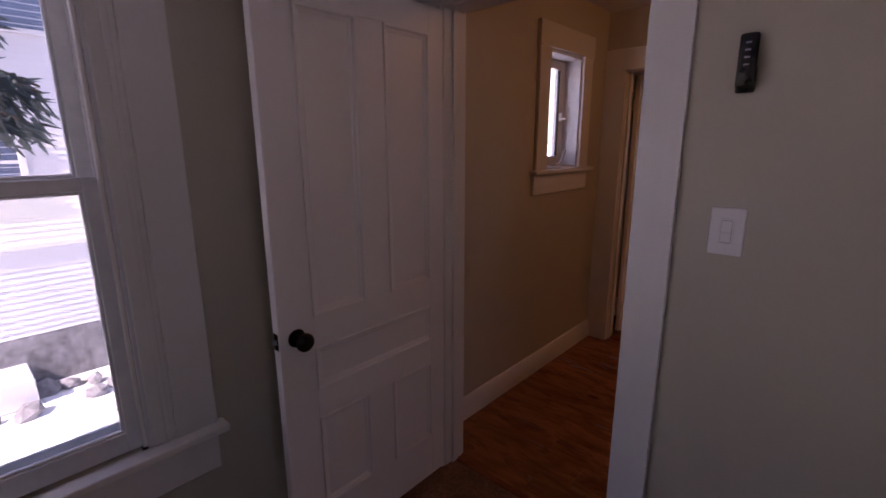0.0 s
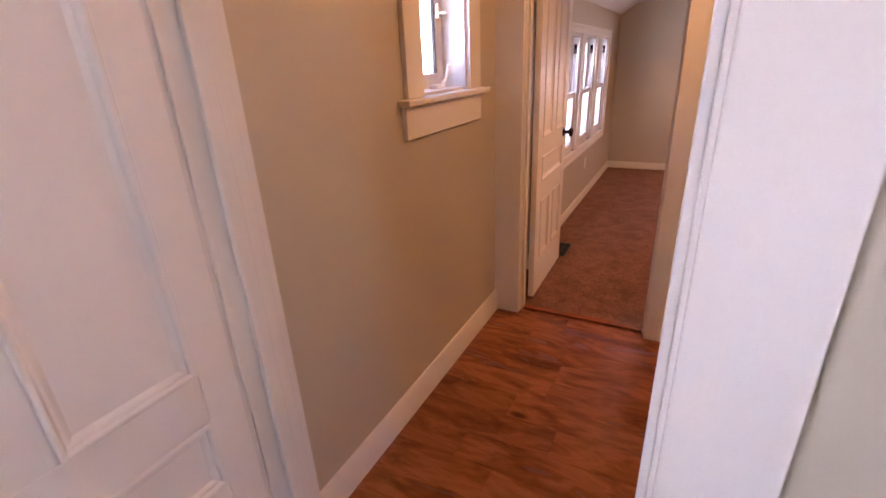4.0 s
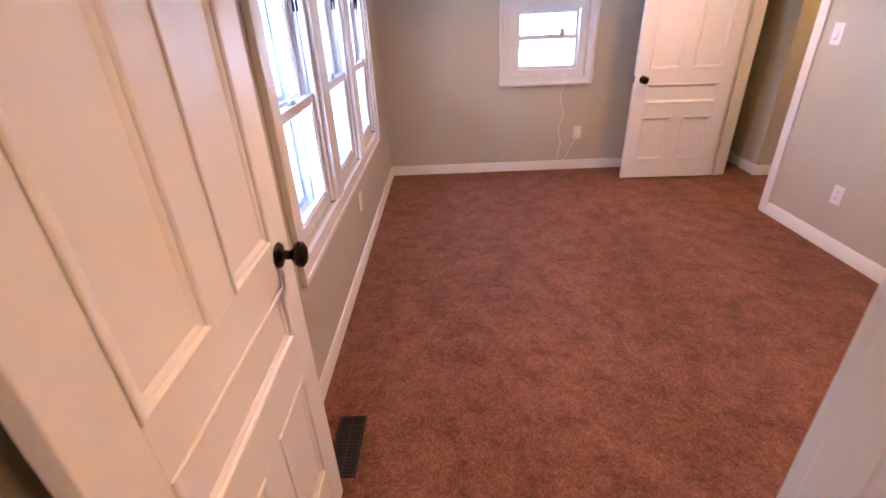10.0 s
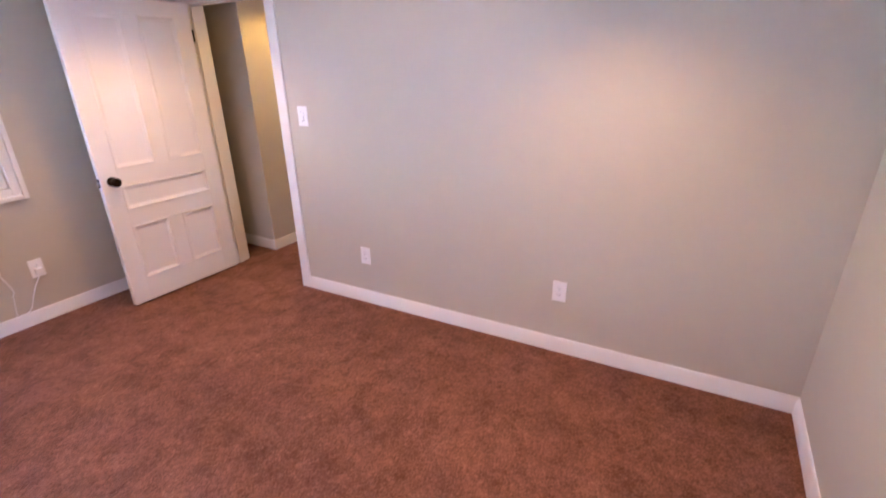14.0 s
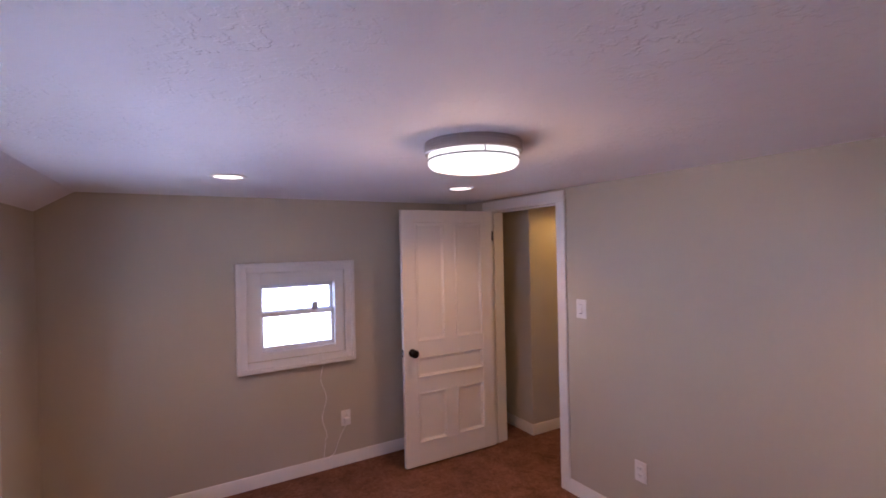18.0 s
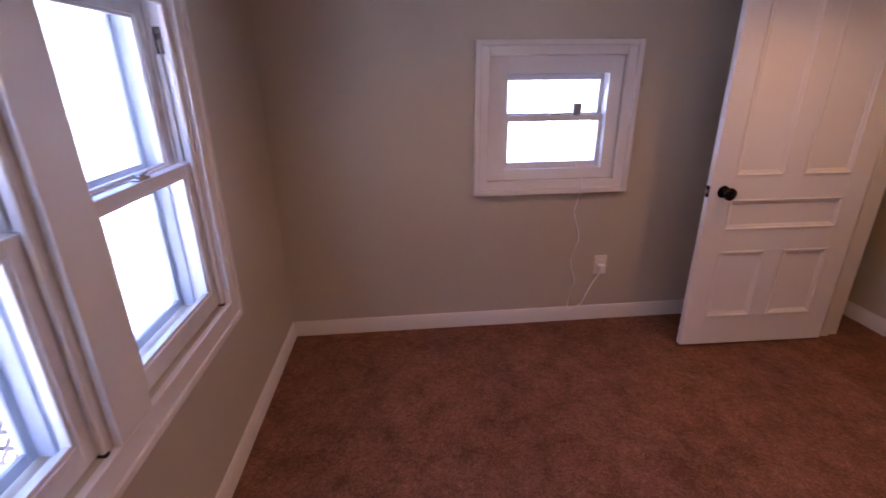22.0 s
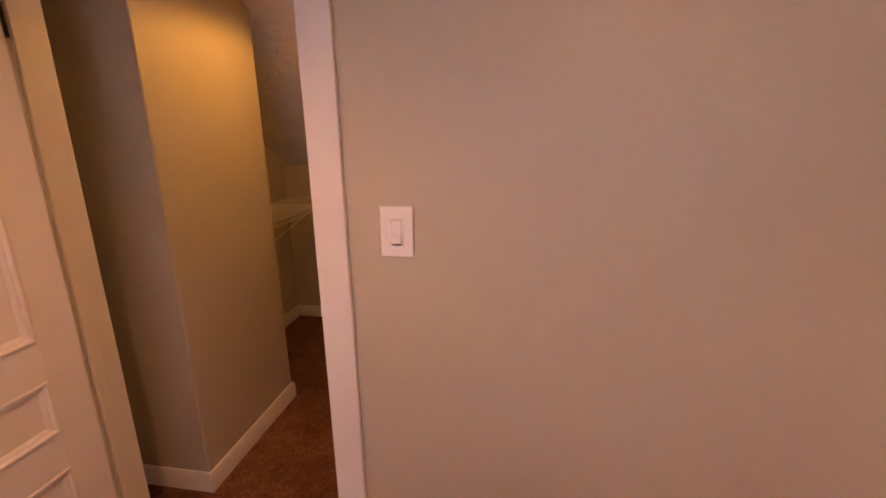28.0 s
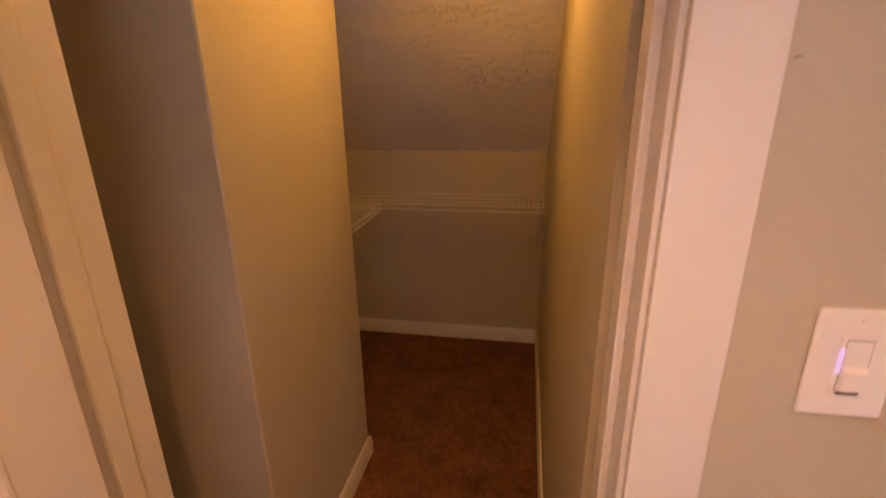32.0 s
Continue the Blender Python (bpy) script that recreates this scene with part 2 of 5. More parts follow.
PLANK = plank_material("knotty_red_laminate", (0.170, 0.050, 0.018), (0.250, 0.080, 0.028), (0.345, 0.125, 0.046), rough=0.22)
NOSING = plank_material("red_laminate_nosing", (0.13, 0.030, 0.012), (0.24, 0.070, 0.028), (0.32, 0.105, 0.042), along_x=False)
THRESHOLD = plank_material("red_threshold_strip", (0.13, 0.030, 0.012), (0.22, 0.060, 0.024), (0.30, 0.095, 0.038))


def simple(name, colour, rough, metal=0.0, spread=0.06, scale=40.0, relief=0.1):
    m, nt, b = material(name, rough, metal)
    vec = place_of(nt)
    n = noise_of(nt, vec, scale, 4.0)
    nt.links.new(ramp_of(nt, n, [(0.3, tuple(c * (1 - spread) for c in colour)), (0.7, tuple(min(1, c * (1 + spread)) for c in colour))]), b.inputs["Base Color"])
    if relief:
        bump_of(nt, b, n, relief, 0.0006)
    return m


BRONZE = simple("oil_rubbed_bronze", (0.018, 0.013, 0.012), 0.24, 0.75, 0.3)
BLACK = simple("black_plastic", (0.012, 0.012, 0.014), 0.22, 0.0, 0.2)
BLACK_METAL = simple("black_enamelled_steel", (0.014, 0.013, 0.014), 0.45, 0.2, 0.3)
STEEL = simple("dull_zinc_steel", (0.42, 0.41, 0.40), 0.38, 1.0, 0.1)
WIRE = simple("white_vinyl_wire", (0.84, 0.82, 0.78), 0.4, 0.0, 0.04)
# DARK_GAP: near-black colour stands in for shade inside holes, slots and gaps
DARK_GAP = simple("cavity_shade_black", (0.015, 0.012, 0.010), 0.9)
GROOVE_SHADE = simple("grey_groove_shade", (0.50, 0.48, 0.46), 0.6)
GREY_MARK = simple("grey_print", (0.35, 0.35, 0.36), 0.5)
TAN_CORD = simple("clear_tan_cord", (0.62, 0.55, 0.46), 0.3)


def brushed_nickel():
    m, nt, b = material("brushed_nickel", 0.32, 1.0)
    vec = place_of(nt, (1, 1, 60))
    n = noise_of(nt, vec, 8.0, 4.0)
    nt.links.new(ramp_of(nt, n, [(0.3, (0.42, 0.38, 0.34)), (0.7, (0.56, 0.52, 0.47))]), b.inputs["Base Color"])
    bump_of(nt, b, n, 0.1, 0.0005)
    return m


NICKEL = brushed_nickel()


def glowing(name, colour, strength):
    m, nt, b = material(name, 0.35)
    b.inputs["Base Color"].default_value = (0.85, 0.83, 0.78, 1)
    b.inputs["Emission Color"].default_value = (*colour, 1)
    b.inputs["Emission Strength"].default_value = strength
    return m


LAMP_GLASS = glowing("lit_opal_glass", (1.0, 0.86, 0.62), 0.14)
CAN_GLOW = glowing("lit_downlight_lens", (1.0, 0.82, 0.58), 0.4)
CLOSET_GLOW = glowing("lit_closet_lens", (1.0, 0.66, 0.32), 0.7)
BLUE_LED = glowing("blue_pilot_light", (0.25, 0.22, 1.0), 0.045)


def pane_glass():
    m = bpy.data.materials.new("window_glass")
    m.use_nodes = True
    nt = m.node_tree
    nt.nodes.clear()
    out, mix = nt.nodes.new("ShaderNodeOutputMaterial"), nt.nodes.new("ShaderNodeMixShader")
    clear, gloss = nt.nodes.new("ShaderNodeBsdfTransparent"), nt.nodes.new("ShaderNodeBsdfGlossy")
    clear.inputs[0].default_value = (0.97, 0.98, 0.985, 1)
    gloss.inputs["Roughness"].default_value = 0.02
    edge = node(nt, "ShaderNodeLayerWeight", Blend=0.5)
    power = nt.nodes.new("ShaderNodeMath")
    power.operation, power.inputs[1].default_value = "POWER", 5.0
    gain = nt.nodes.new("ShaderNodeMath")
    gain.operation, gain.inputs[1].default_value, gain.inputs[2].default_value = "MULTIPLY_ADD", 0.5, 0.03
    nt.links.new(edge.outputs["Facing"], power.inputs[0])
    nt.links.new(power.outputs[0], gain.inputs[0])
    nt.links.new(gain.outputs[0], mix.inputs[0])
    nt.links.new(clear.outputs[0], mix.inputs[1])
    nt.links.new(gloss.outputs[0], mix.inputs[2])
    nt.links.new(mix.outputs[0], out.inputs["Surface"])
    return m


GLASS = pane_glass()


# ---------------------------------------------------------------- building helpers
def bevel_box(bm, x0, x1, y0, y1, z0, z1, bev=0.002, seg=1):
    """A box with softened edges added to bm."""
    made = bmesh.ops.create_cube(bm, size=1)["verts"]
    for v in made:
        v.co = ((x0 + x1) / 2 + v.co.x * (x1 - x0), (y0 + y1) / 2 + v.co.y * (y1 - y0), (z0 + z1) / 2 + v.co.z * (z1 - z0))
    if bev:
        edges = list({e for v in made for e in v.link_edges})
        bmesh.ops.bevel(bm, geom=edges, offset=bev, segments=seg, affect="EDGES", profile=0.5, clamp_overlap=True)
    return bm


def boxes(*items, bev=0.002, seg=1):
    bm = bmesh.new()
    for it in items:
        bevel_box(bm, *it, bev=bev, seg=seg)
    return bm


def revolve(profile, segments=32, axis="z"):
    """A turned solid from (radius, height) pairs."""
    bm = bmesh.new()
    rings = []
    for r, h in profile:
        ring = []
        for k in range(segments):
            a = 2 * math.pi * k / segments
            c, s = r * math.cos(a), r * math.sin(a)
            ring.append(bm.verts.new({"z": (c, s, h), "y": (c, h, s), "x": (h, c, s)}[axis]))
        rings.append(ring)
    for a, b in zip(rings, rings[1:]):
        for k in range(segments):
            bm.faces.new((a[k], a[(k + 1) % segments], b[(k + 1) % segments], b[k]))
    for ring in (rings[0], rings[-1]):
        bm.faces.new(ring)
    bmesh.ops.recalc_face_normals(bm, faces=bm.faces)
    return bm


def prism(outline, axis, a, b):
    """A flat outline pushed from a to b along an axis; outline in the two other axes in order."""
    bm = bmesh.new()

    def at(p, w):
        return {"x": (w, p[0], p[1]), "y": (p[0], w, p[1]), "z": (p[0], p[1], w)}[axis]
    lo, hi = [bm.verts.new(at(p, a)) for p in outline], [bm.verts.new(at(p, b)) for p in outline]
    bm.faces.new(lo), bm.faces.new(hi)
    for k in range(len(outline)):
        j = (k + 1) % len(outline)
        bm.faces.new((lo[k], lo[j], hi[j], hi[k]))
    bmesh.ops.recalc_face_normals(bm, faces=bm.faces)
    return bm


def tube(points, radius, sides=8):
    """A round rod along a line of points."""
    bm = bmesh.new()
    pts, rings = [Vector(p) for p in points], []
    for k, p in enumerate(pts):
        d = (pts[min(k + 1, len(pts) - 1)] - pts[max(k - 1, 0)]).normalized()
        u = d.orthogonal().normalized() if abs(d.z) > 0.95 else d.cross(Vector((0, 0, 1))).normalized()
        w = d.cross(u)
        rings.append([bm.verts.new(p + radius * (math.cos(t) * u + math.sin(t) * w)) for t in (2 * math.pi * q / sides for q in range(sides))])
    for a, b in zip(rings, rings[1:]):
        for q in range(sides):
            bm.faces.new((a[q], a[(q + 1) % sides], b[(q + 1) % sides], b[q]))
    bm.faces.new(rings[0]), bm.faces.new(rings[-1])
    bmesh.ops.recalc_face_normals(bm, faces=bm.faces)
    return bm


def mesh_of(name, bm, mat, smooth=False):
    me = bpy.data.meshes.new(name)
    bm.to_mesh(me)
    bm.free()
    me.materials.append(mat)
    if smooth:
        me.polygons.foreach_set("use_smooth", [True] * len(me.polygons))
        me.set_sharp_from_angle(angle=radians(35))
    return me


def part(name, bm, mat, parent, label="", smooth=False):
    ob = new(name, mesh_of(name, bm, mat, smooth))
    ob.parent = parent
    return tagged(ob, label)


def thing(name, label, category, m=None, group=""):
    ob = new(name)
    ob.empty_display_size = 0.1
    if m is not None:
        ob.matrix_basis = m
    return tagged(ob, label, category, group)


def east_face(y):
    """Where the face of the skewed east wall stands at y."""
    return XR + EAST_SKEW * max(0.0, EAST_PIVOT - y)


def skewed(bm):
    """Moves a mesh made for a straight east wall onto the skewed one."""
    for v in bm.verts:
        v.co.x += EAST_SKEW * max(0.0, EAST_PIVOT - v.co.y)
    return bm


NORTH_TURN = Matrix.Translation((1.45, 4.255 + 0.006, 0)) @ Matrix.Rotation(0.015, 4, "Z") @ Matrix.Translation((-1.45, -4.255, 0))


def structure(name, bm, mat, label="", category="", smooth=False):
    return tagged(new(name, mesh_of(name, bm, mat, smooth)), label, category, kind="structure")


def holed_wall(along, t0, t1, u0, u1, z0, z1, holes):
    """A wall slab t0..t1 thick running along "x" or "y" from u0 to u1, with openings (u0, u1, z0, z1)."""
    us = sorted({u0, u1, *(h[0] for h in holes), *(h[1] for h in holes)})
    zs = sorted({z0, z1, *(h[2] for h in holes), *(h[3] for h in holes)})
    bm = bmesh.new()
    cells = {}
    for i in range(len(us) - 1):
        for k in range(len(zs) - 1):
            cu, cz = (us[i] + us[i + 1]) / 2, (zs[k] + zs[k + 1]) / 2
            cells[i, k] = not any(h[0] < cu < h[1] and h[2] < cz < h[3] for h in holes)
    grid = {}

    def vert(i, k, side):
        if (i, k, side) not in grid:
            t = t1 if side else t0
            grid[i, k, side] = bm.verts.new((us[i], t, zs[k]) if along == "x" else (t, us[i], zs[k]))
        return grid[i, k, side]
    for (i, k), solid in cells.items():
        if not solid:
            continue
        for side in (0, 1):
            bm.faces.new([vert(a, b, side) for a, b in ((i, k), (i + 1, k), (i + 1, k + 1), (i, k + 1))])
        for (di, dk), (p, q) in {(-1, 0): ((i, k), (i, k + 1)), (1, 0): ((i + 1, k), (i + 1, k + 1)), (0, -1): ((i, k), (i + 1, k)), (0, 1): ((i, k + 1), (i + 1, k + 1))}.items():
            if not cells.get((i + di, k + dk), False):
                bm.faces.new([vert(*p, 0), vert(*q, 0), vert(*q, 1), vert(*p, 1)])
    bmesh.ops.recalc_face_normals(bm, faces=bm.faces)
    return bm


# ---------------------------------------------------------------- floors, walls, ceilings
structure("floor_bedroom", boxes((0, CLOSET_BACK, 0.055, CLOSET_END, -0.10, CARPET_Z), bev=0), CARPET, "red-brown cut pile carpet", "carpet")
structure("floor_first_room", boxes((0, 2.9, -4.9, -1.86, -0.10, CARPET_Z), bev=0), CARPET, "red-brown cut pile carpet", "carpet")
structure("subfloor_hall", boxes((0, EDGE - 0.002, -1.86, 0.055, -0.16, -0.012), (EDGE - 0.002, 3.2, -1.86, WELL, -0.16, -0.012), bev=0), DARK_GAP)

CASING_IN = 0.065
wb = (WIN_B[0] + CASING_IN, WIN_B[1] - CASING_IN, WIN_B[2] + 0.055, WIN_B[3] - CASING_IN)
MULL = 0.14
SASH_W = (wb[1] - wb[0] - 2 * MULL) / 3
B_OPEN = [(wb[0] + k * (SASH_W + MULL), wb[0] + k * (SASH_W + MULL) + SASH_W) for k in range(3)]
A_OPEN = (-4.25, -3.050, 0.625, 2.10)
H_OPEN = (-0.815, -0.375, 1.355, 2.06)
F_OPEN = (1.11, 1.805, 0.885, 1.51)
OUT = -0.19
structure("wall_west", holed_wall("y", OUT, 0, -6.2, CLOSET_END + 0.2, -0.3, 2.5,
          [(*A_OPEN,), (*H_OPEN,), *[(a, b, wb[2], wb[3]) for a, b in B_OPEN]]), WALL, "greige painted wall with windows", "wall")
structure("wall_north", holed_wall("x", FAR, FAR + 0.2, -0.05, XR + WE, -0.3, 2.5, [(*F_OPEN,)]), WALL, "greige painted wall with a small window", "wall").matrix_basis = NORTH_TURN
structure("wall_hall_north", holed_wall("x", 0, WT, 0, 4.3, -2.9, 2.5, [(DOOR_B[0] - 0.02, DOOR_B[1] + 0.02, -0.02, DOOR_B[2] + 0.02)]), WALL, "greige painted wall with a doorway", "wall")
structure("wall_hall_south", holed_wall("x", YA0, YA1, 0, 4.3, -2.9, 2.5, [(DOOR_A[0] - 0.02, DOOR_A[1] + 0.02, -0.02, DOOR_A[2] + 0.02)]), WALL, "greige painted wall with a doorway", "wall")
structure("wall_east", skewed(holed_wall("y", XR, XR + WE, WT, FAR + 0.1, -0.1, 2.5, [(DOOR_C[0] - 0.02, DOOR_C[1] + 0.02, -0.02, DOOR_C[2] + 0.02)])), WALL, "greige painted wall with a closet doorway", "wall")
structure("wall_stair_end", boxes((4.2, 4.3, YA1, 0, -2.9, 2.5), bev=0), WALL, "greige painted wall", "wall")
# opening for the unseen window, added to brighten the first room
EAST_OPEN = (-3.90, -3.355, 0.72, 2.02)
structure("wall_first_room_east", holed_wall("y", 2.9, 3.06, -4.9, YA0, 0, 2.5, [EAST_OPEN]), WALL, "greige painted wall with an added window opening", "wall")
structure("wall_first_room_south", boxes((0, 3.0, -5.0, -4.9, 0, 2.5), bev=0), WALL, "greige painted wall", "wall")
structure("wall_well_side", boxes((EDGE, 4.2, WELL - 0.05, WELL + 0.0, -2.9, -0.17), bev=0), WALL, "greige painted stairwell wall", "wall")
structure("wall_well_west", boxes((EDGE - 0.12, EDGE - 0.004, WELL, 0, -2.9, -0.17), bev=0), WALL, "greige painted stairwell wall", "wall")
structure("floor_below", boxes((EDGE, 4.2, WELL, 0, -3.0, -2.9), bev=0), CARPET, "red-brown cut pile carpet", "carpet")

# closet
structure("wall_closet_side", boxes((XR + WE, CLOSET_BACK + 0.1, CLOSET_SIDE - 0.1, CLOSET_SIDE, 0, 2.2), bev=0), WALL, "greige closet wall", "wall")
structure("wall_closet_back", boxes((CLOSET_BACK, CLOSET_BACK + 0.1, CLOSET_SIDE, CLOSET_END, 0, 2.2), bev=0), WALL, "greige closet knee wall", "wall")
structure("wall_closet_end", boxes((XR + WE, CLOSET_BACK + 0.1, CLOSET_END, CLOSET_END + 0.1, 0, 2.2), bev=0), WALL, "greige closet wall", "wall")
BLOCK = (3.345, 4.045, 3.908)
structure("wall_chimney_chase", boxes((BLOCK[0], BLOCK[1], BLOCK[2], CLOSET_END, 0, CEIL), bev=0.004), WALL, "greige boxed-in chase in the closet", "wall")

# ceilings
SLOPE_X, SLOPE_Z = 0.185, 1.915
structure("ceiling_bedroom", prism([(SLOPE_X, CEIL), (XR + WE, CEIL), (XR + WE, CEIL + 0.1), (0, CEIL + 0.1), (0, SLOPE_Z)], "y", WT, FAR + 0.1), CEILING, "white trowel-textured ceiling", "ceiling")
structure("ceiling_closet", prism([(XR + WE, CEIL), (3.985, CEIL), (CLOSET_BACK, 1.212), (CLOSET_BACK, CEIL + 0.1), (XR + WE, CEIL + 0.1)], "y", CLOSET_SIDE, CLOSET_END), SLOPE_PAINT, "textured sloping closet ceiling", "ceiling")
structure("ceiling_hall", boxes((0, 4.2, YA1, 0, HALL_CEIL, HALL_CEIL + 0.1), bev=0), CEILING, "white trowel-textured ceiling", "ceiling")
structure("ceiling_first_room", boxes((0, 2.9, -4.9, YA0, ROOM_A_CEIL, ROOM_A_CEIL + 0.1), bev=0), CEILING, "white trowel-textured ceiling", "ceiling")
ROOF = simple("grey_asphalt_roof", (0.12, 0.12, 0.13), 0.9)
# unseen roof and outer walls, cut back so daylight reaches the added east window
structure("roof", prism([(-0.55, 2.52), (6.2, 2.52), (6.2, 2.7), (2.9, 4.6), (-0.55, 2.7)], "y", YA0, 5.0), ROOF, "grey asphalt roof", "roof")
structure("roof_wing", prism([(-0.55, 2.52), (3.4, 2.52), (3.4, 2.7), (1.4, 3.9), (-0.55, 2.7)], "y", -6.6, YA0 - 0.004), ROOF, "grey asphalt roof", "roof")
OUTSIDE = painted("white_house_siding", (0.62, 0.62, 0.60), 0.6)
structure("wall_lower_storey", boxes((OUT, OUT + 0.1, -6.2, CLOSET_END + 0.2, GROUND, -0.31), bev=0), OUTSIDE, "white lower outer wall", "wall")
structure("wall_outer_east", boxes((6.0, 6.1, YA0, 4.7, GROUND, 2.51), bev=0), OUTSIDE, "white outer wall", "wall")
structure("wall_outer_south", boxes((4.31, 6.0, YA0, YA0 + 0.1, GROUND, 2.51), bev=0), OUTSIDE, "white outer wall", "wall")
structure("wall_outer_north", boxes((XR + WE + 0.01, 6.0, CLOSET_END + 0.21, CLOSET_END + 0.31, -0.3, 2.51), bev=0), OUTSIDE, "white outer wall", "wall")


# ---------------------------------------------------------------- baseboards and casings
def base_profile(h, d, shoe=False):
    """Baseboard section: (out from the wall, up)."""
    return [(0, 0), (d, 0), (d, h * 0.72), (d * 0.75, h * 0.80), (d * 0.68, h * 0.92), (d * 0.3, h), (0, h)]


def baseboard(wall, u0, u1, face, out, h=0.090, d=0.013, lift=CARPET_Z):
    """A length of baseboard on a wall along "x" or "y", whose face is at face and which stands out in direction out."""
    prof = [(face + out * p, z + lift) for p, z in base_profile(h, d)]
    bm = prism(prof, "x" if wall == "x" else "y", u0, u1)
    if wall == "y" and face == XR:
        skewed(bm)
    return structure("baseboard", bm, TRIM, "white painted baseboard", "baseboard", smooth=True)


baseboard("y", DOOR_B[1] * 0 + WT + 0.014, FAR, 0, 1)
baseboard("x", 0.014, XR, FAR, -1).matrix_basis = NORTH_TURN
baseboard("y", WT, DOOR_C[0] - 0.0865, XR, -1)
baseboard("y", DOOR_C[1] + 0.062, FAR - 0.014, XR, -1)
baseboard("x", DOOR_B[1] + 0.075, east_face(WT) - 0.014, WT, 1)
baseboard("y", YA1, -0.0225, 0, 1, 0.135, 0.018, 0.0)
baseboard("y", -4.9, YA0, 0, 1, 0.135, 0.016)
baseboard("x", DOOR_A[1] + 0.13, 2.9, YA0, -1, 0.135, 0.016)
baseboard("x", BLOCK[0] - 0.014, BLOCK[1], BLOCK[2], -1)
baseboard("y", BLOCK[2], CLOSET_END, BLOCK[0], -1)
baseboard("y", BLOCK[2] - 0.014, CLOSET_END, BLOCK[1], 1)
baseboard("x", XR + WE + 0.01, CLOSET_BACK, CLOSET_SIDE, 1)
baseboard("y", CLOSET_SIDE + 0.014, CLOSET_END, CLOSET_BACK, -1)
baseboard("x", BLOCK[1] + 0.014, CLOSET_BACK - 0.014, CLOSET_END, -1)


def trim_piece(*box, bev=0.0025, name="trim", label="white painted casing"):
    return structure(name, boxes(box, bev=bev, seg=2), TRIM, label, "trim")


def door_lining_x(o, y0, y1):
    """Jambs and head of a doorway in a wall along x."""
    x0, x1, h = o
    trim_piece(x0 - 0.02, x0, y0 + 0.002, y1 - 0.002, 0, h, bev=0.002, label="white painted door jamb")
    trim_piece(x1, x1 + 0.02, y0 + 0.002, y1 - 0.002, 0, h, bev=0.002, label="white painted door jamb")
    trim_piece(x0 - 0.02, x1 + 0.02, y0 + 0.002, y1 - 0.002, h, h + 0.02, bev=0.002, label="white painted door head")


door_lining_x(DOOR_A, YA0, YA1)
door_lining_x(DOOR_B, 0, WT)
# stops
trim_piece(DOOR_A[1] - 0.012, DOOR_A[1], YA0 + 0.045, YA0 + 0.08, 0, DOOR_A[2], label="white door stop")
trim_piece(DOOR_A[0], DOOR_A[0] + 0.012, YA0 + 0.045, YA0 + 0.08, 0, DOOR_A[2], label="white door stop")
trim_piece(DOOR_B[1] - 0.008, DOOR_B[1], WT - 0.085, WT - 0.045, 0, DOOR_B[2], label="white door stop")
trim_piece(DOOR_B[0], DOOR_B[0] + 0.012, WT - 0.085, WT - 0.045, 0, DOOR_B[2], label="white door stop")
# first doorway, room side: wide flat casing; hall side the same
CW = 0.125
for y0, y1 in ((YA0 - 0.016, YA0 + 0.003), (YA1 - 0.003, YA1 + 0.022)):
    trim_piece(DOOR_A[1] + 0.006, DOOR_A[1] + CW, y0, y1, 0, DOOR_A[2] + 0.008)
    trim_piece(0.020, DOOR_A[0] - 0.006, y0, y1, 0, DOOR_A[2] + 0.008)
    trim_piece(0.004, DOOR_A[1] + CW + 0.015, y0 - 0.003, y1, DOOR_A[2] + 0.008, DOOR_A[2] + 0.15)
# second doorway, hall side
trim_piece(-0.003, DOOR_B[0] - 0.004, -0.022, 0.003, 0, DOOR_B[2] + 0.006)
trim_piece(DOOR_B[1] + 0.004, DOOR_B[1] + CWB, -0.022, 0.003, 0, DOOR_B[2] + 0.006)
trim_piece(0.003, DOOR_B[1] + CWB + 0.015, -0.027, 0.003, DOOR_B[2] + 0.006, DOOR_B[2] + 0.145)
# second doorway, bedroom side
trim_piece(DOOR_B[1] + 0.006, DOOR_B[1] + 0.072, WT - 0.003, WT + 0.018, 0, CEIL - 0.004)
trim_piece(0.016, DOOR_B[0] - 0.006, WT - 0.003, WT + 0.018, 0, CEIL - 0.004)
# closet doorway
cy0, cy1, ch = DOOR_C
trim_piece(XR + 0.002, XR + WE - 0.002, cy0 - 0.02, cy0, 0, ch, bev=0.002, label="white painted door jamb")
trim_piece(XR + 0.002, XR + WE - 0.002, cy1, cy1 + 0.02, 0, ch, bev=0.002, label="white painted door jamb")
trim_piece(XR + 0.002, XR + WE - 0.002, cy0 - 0.02, cy1 + 0.02, ch, ch + 0.02, bev=0.002, label="white painted door head")
trim_piece(XR + 0.045, XR + 0.085, cy0, cy0 + 0.012, 0, ch - 0.012, label="white door stop")
trim_piece(XR + 0.045, XR + 0.085, cy1 - 0.012, cy1, 0, ch - 0.012, label="white door stop")
trim_piece(XR + 0.045, XR + 0.085, cy0, cy1, ch - 0.012, ch, label="white door stop")
trim_piece(XR - 0.011, XR + 0.003, cy0 - 0.086, cy0 - 0.006, 0, ch + 0.006)
trim_piece(XR - 0.011, XR + 0.003, cy1 + 0.006, cy1 + 0.066, 0, ch + 0.006)
trim_piece(XR - 0.013, XR + 0.003, cy0 - 0.088, cy1 + 0.068, ch + 0.006, ch + 0.075)


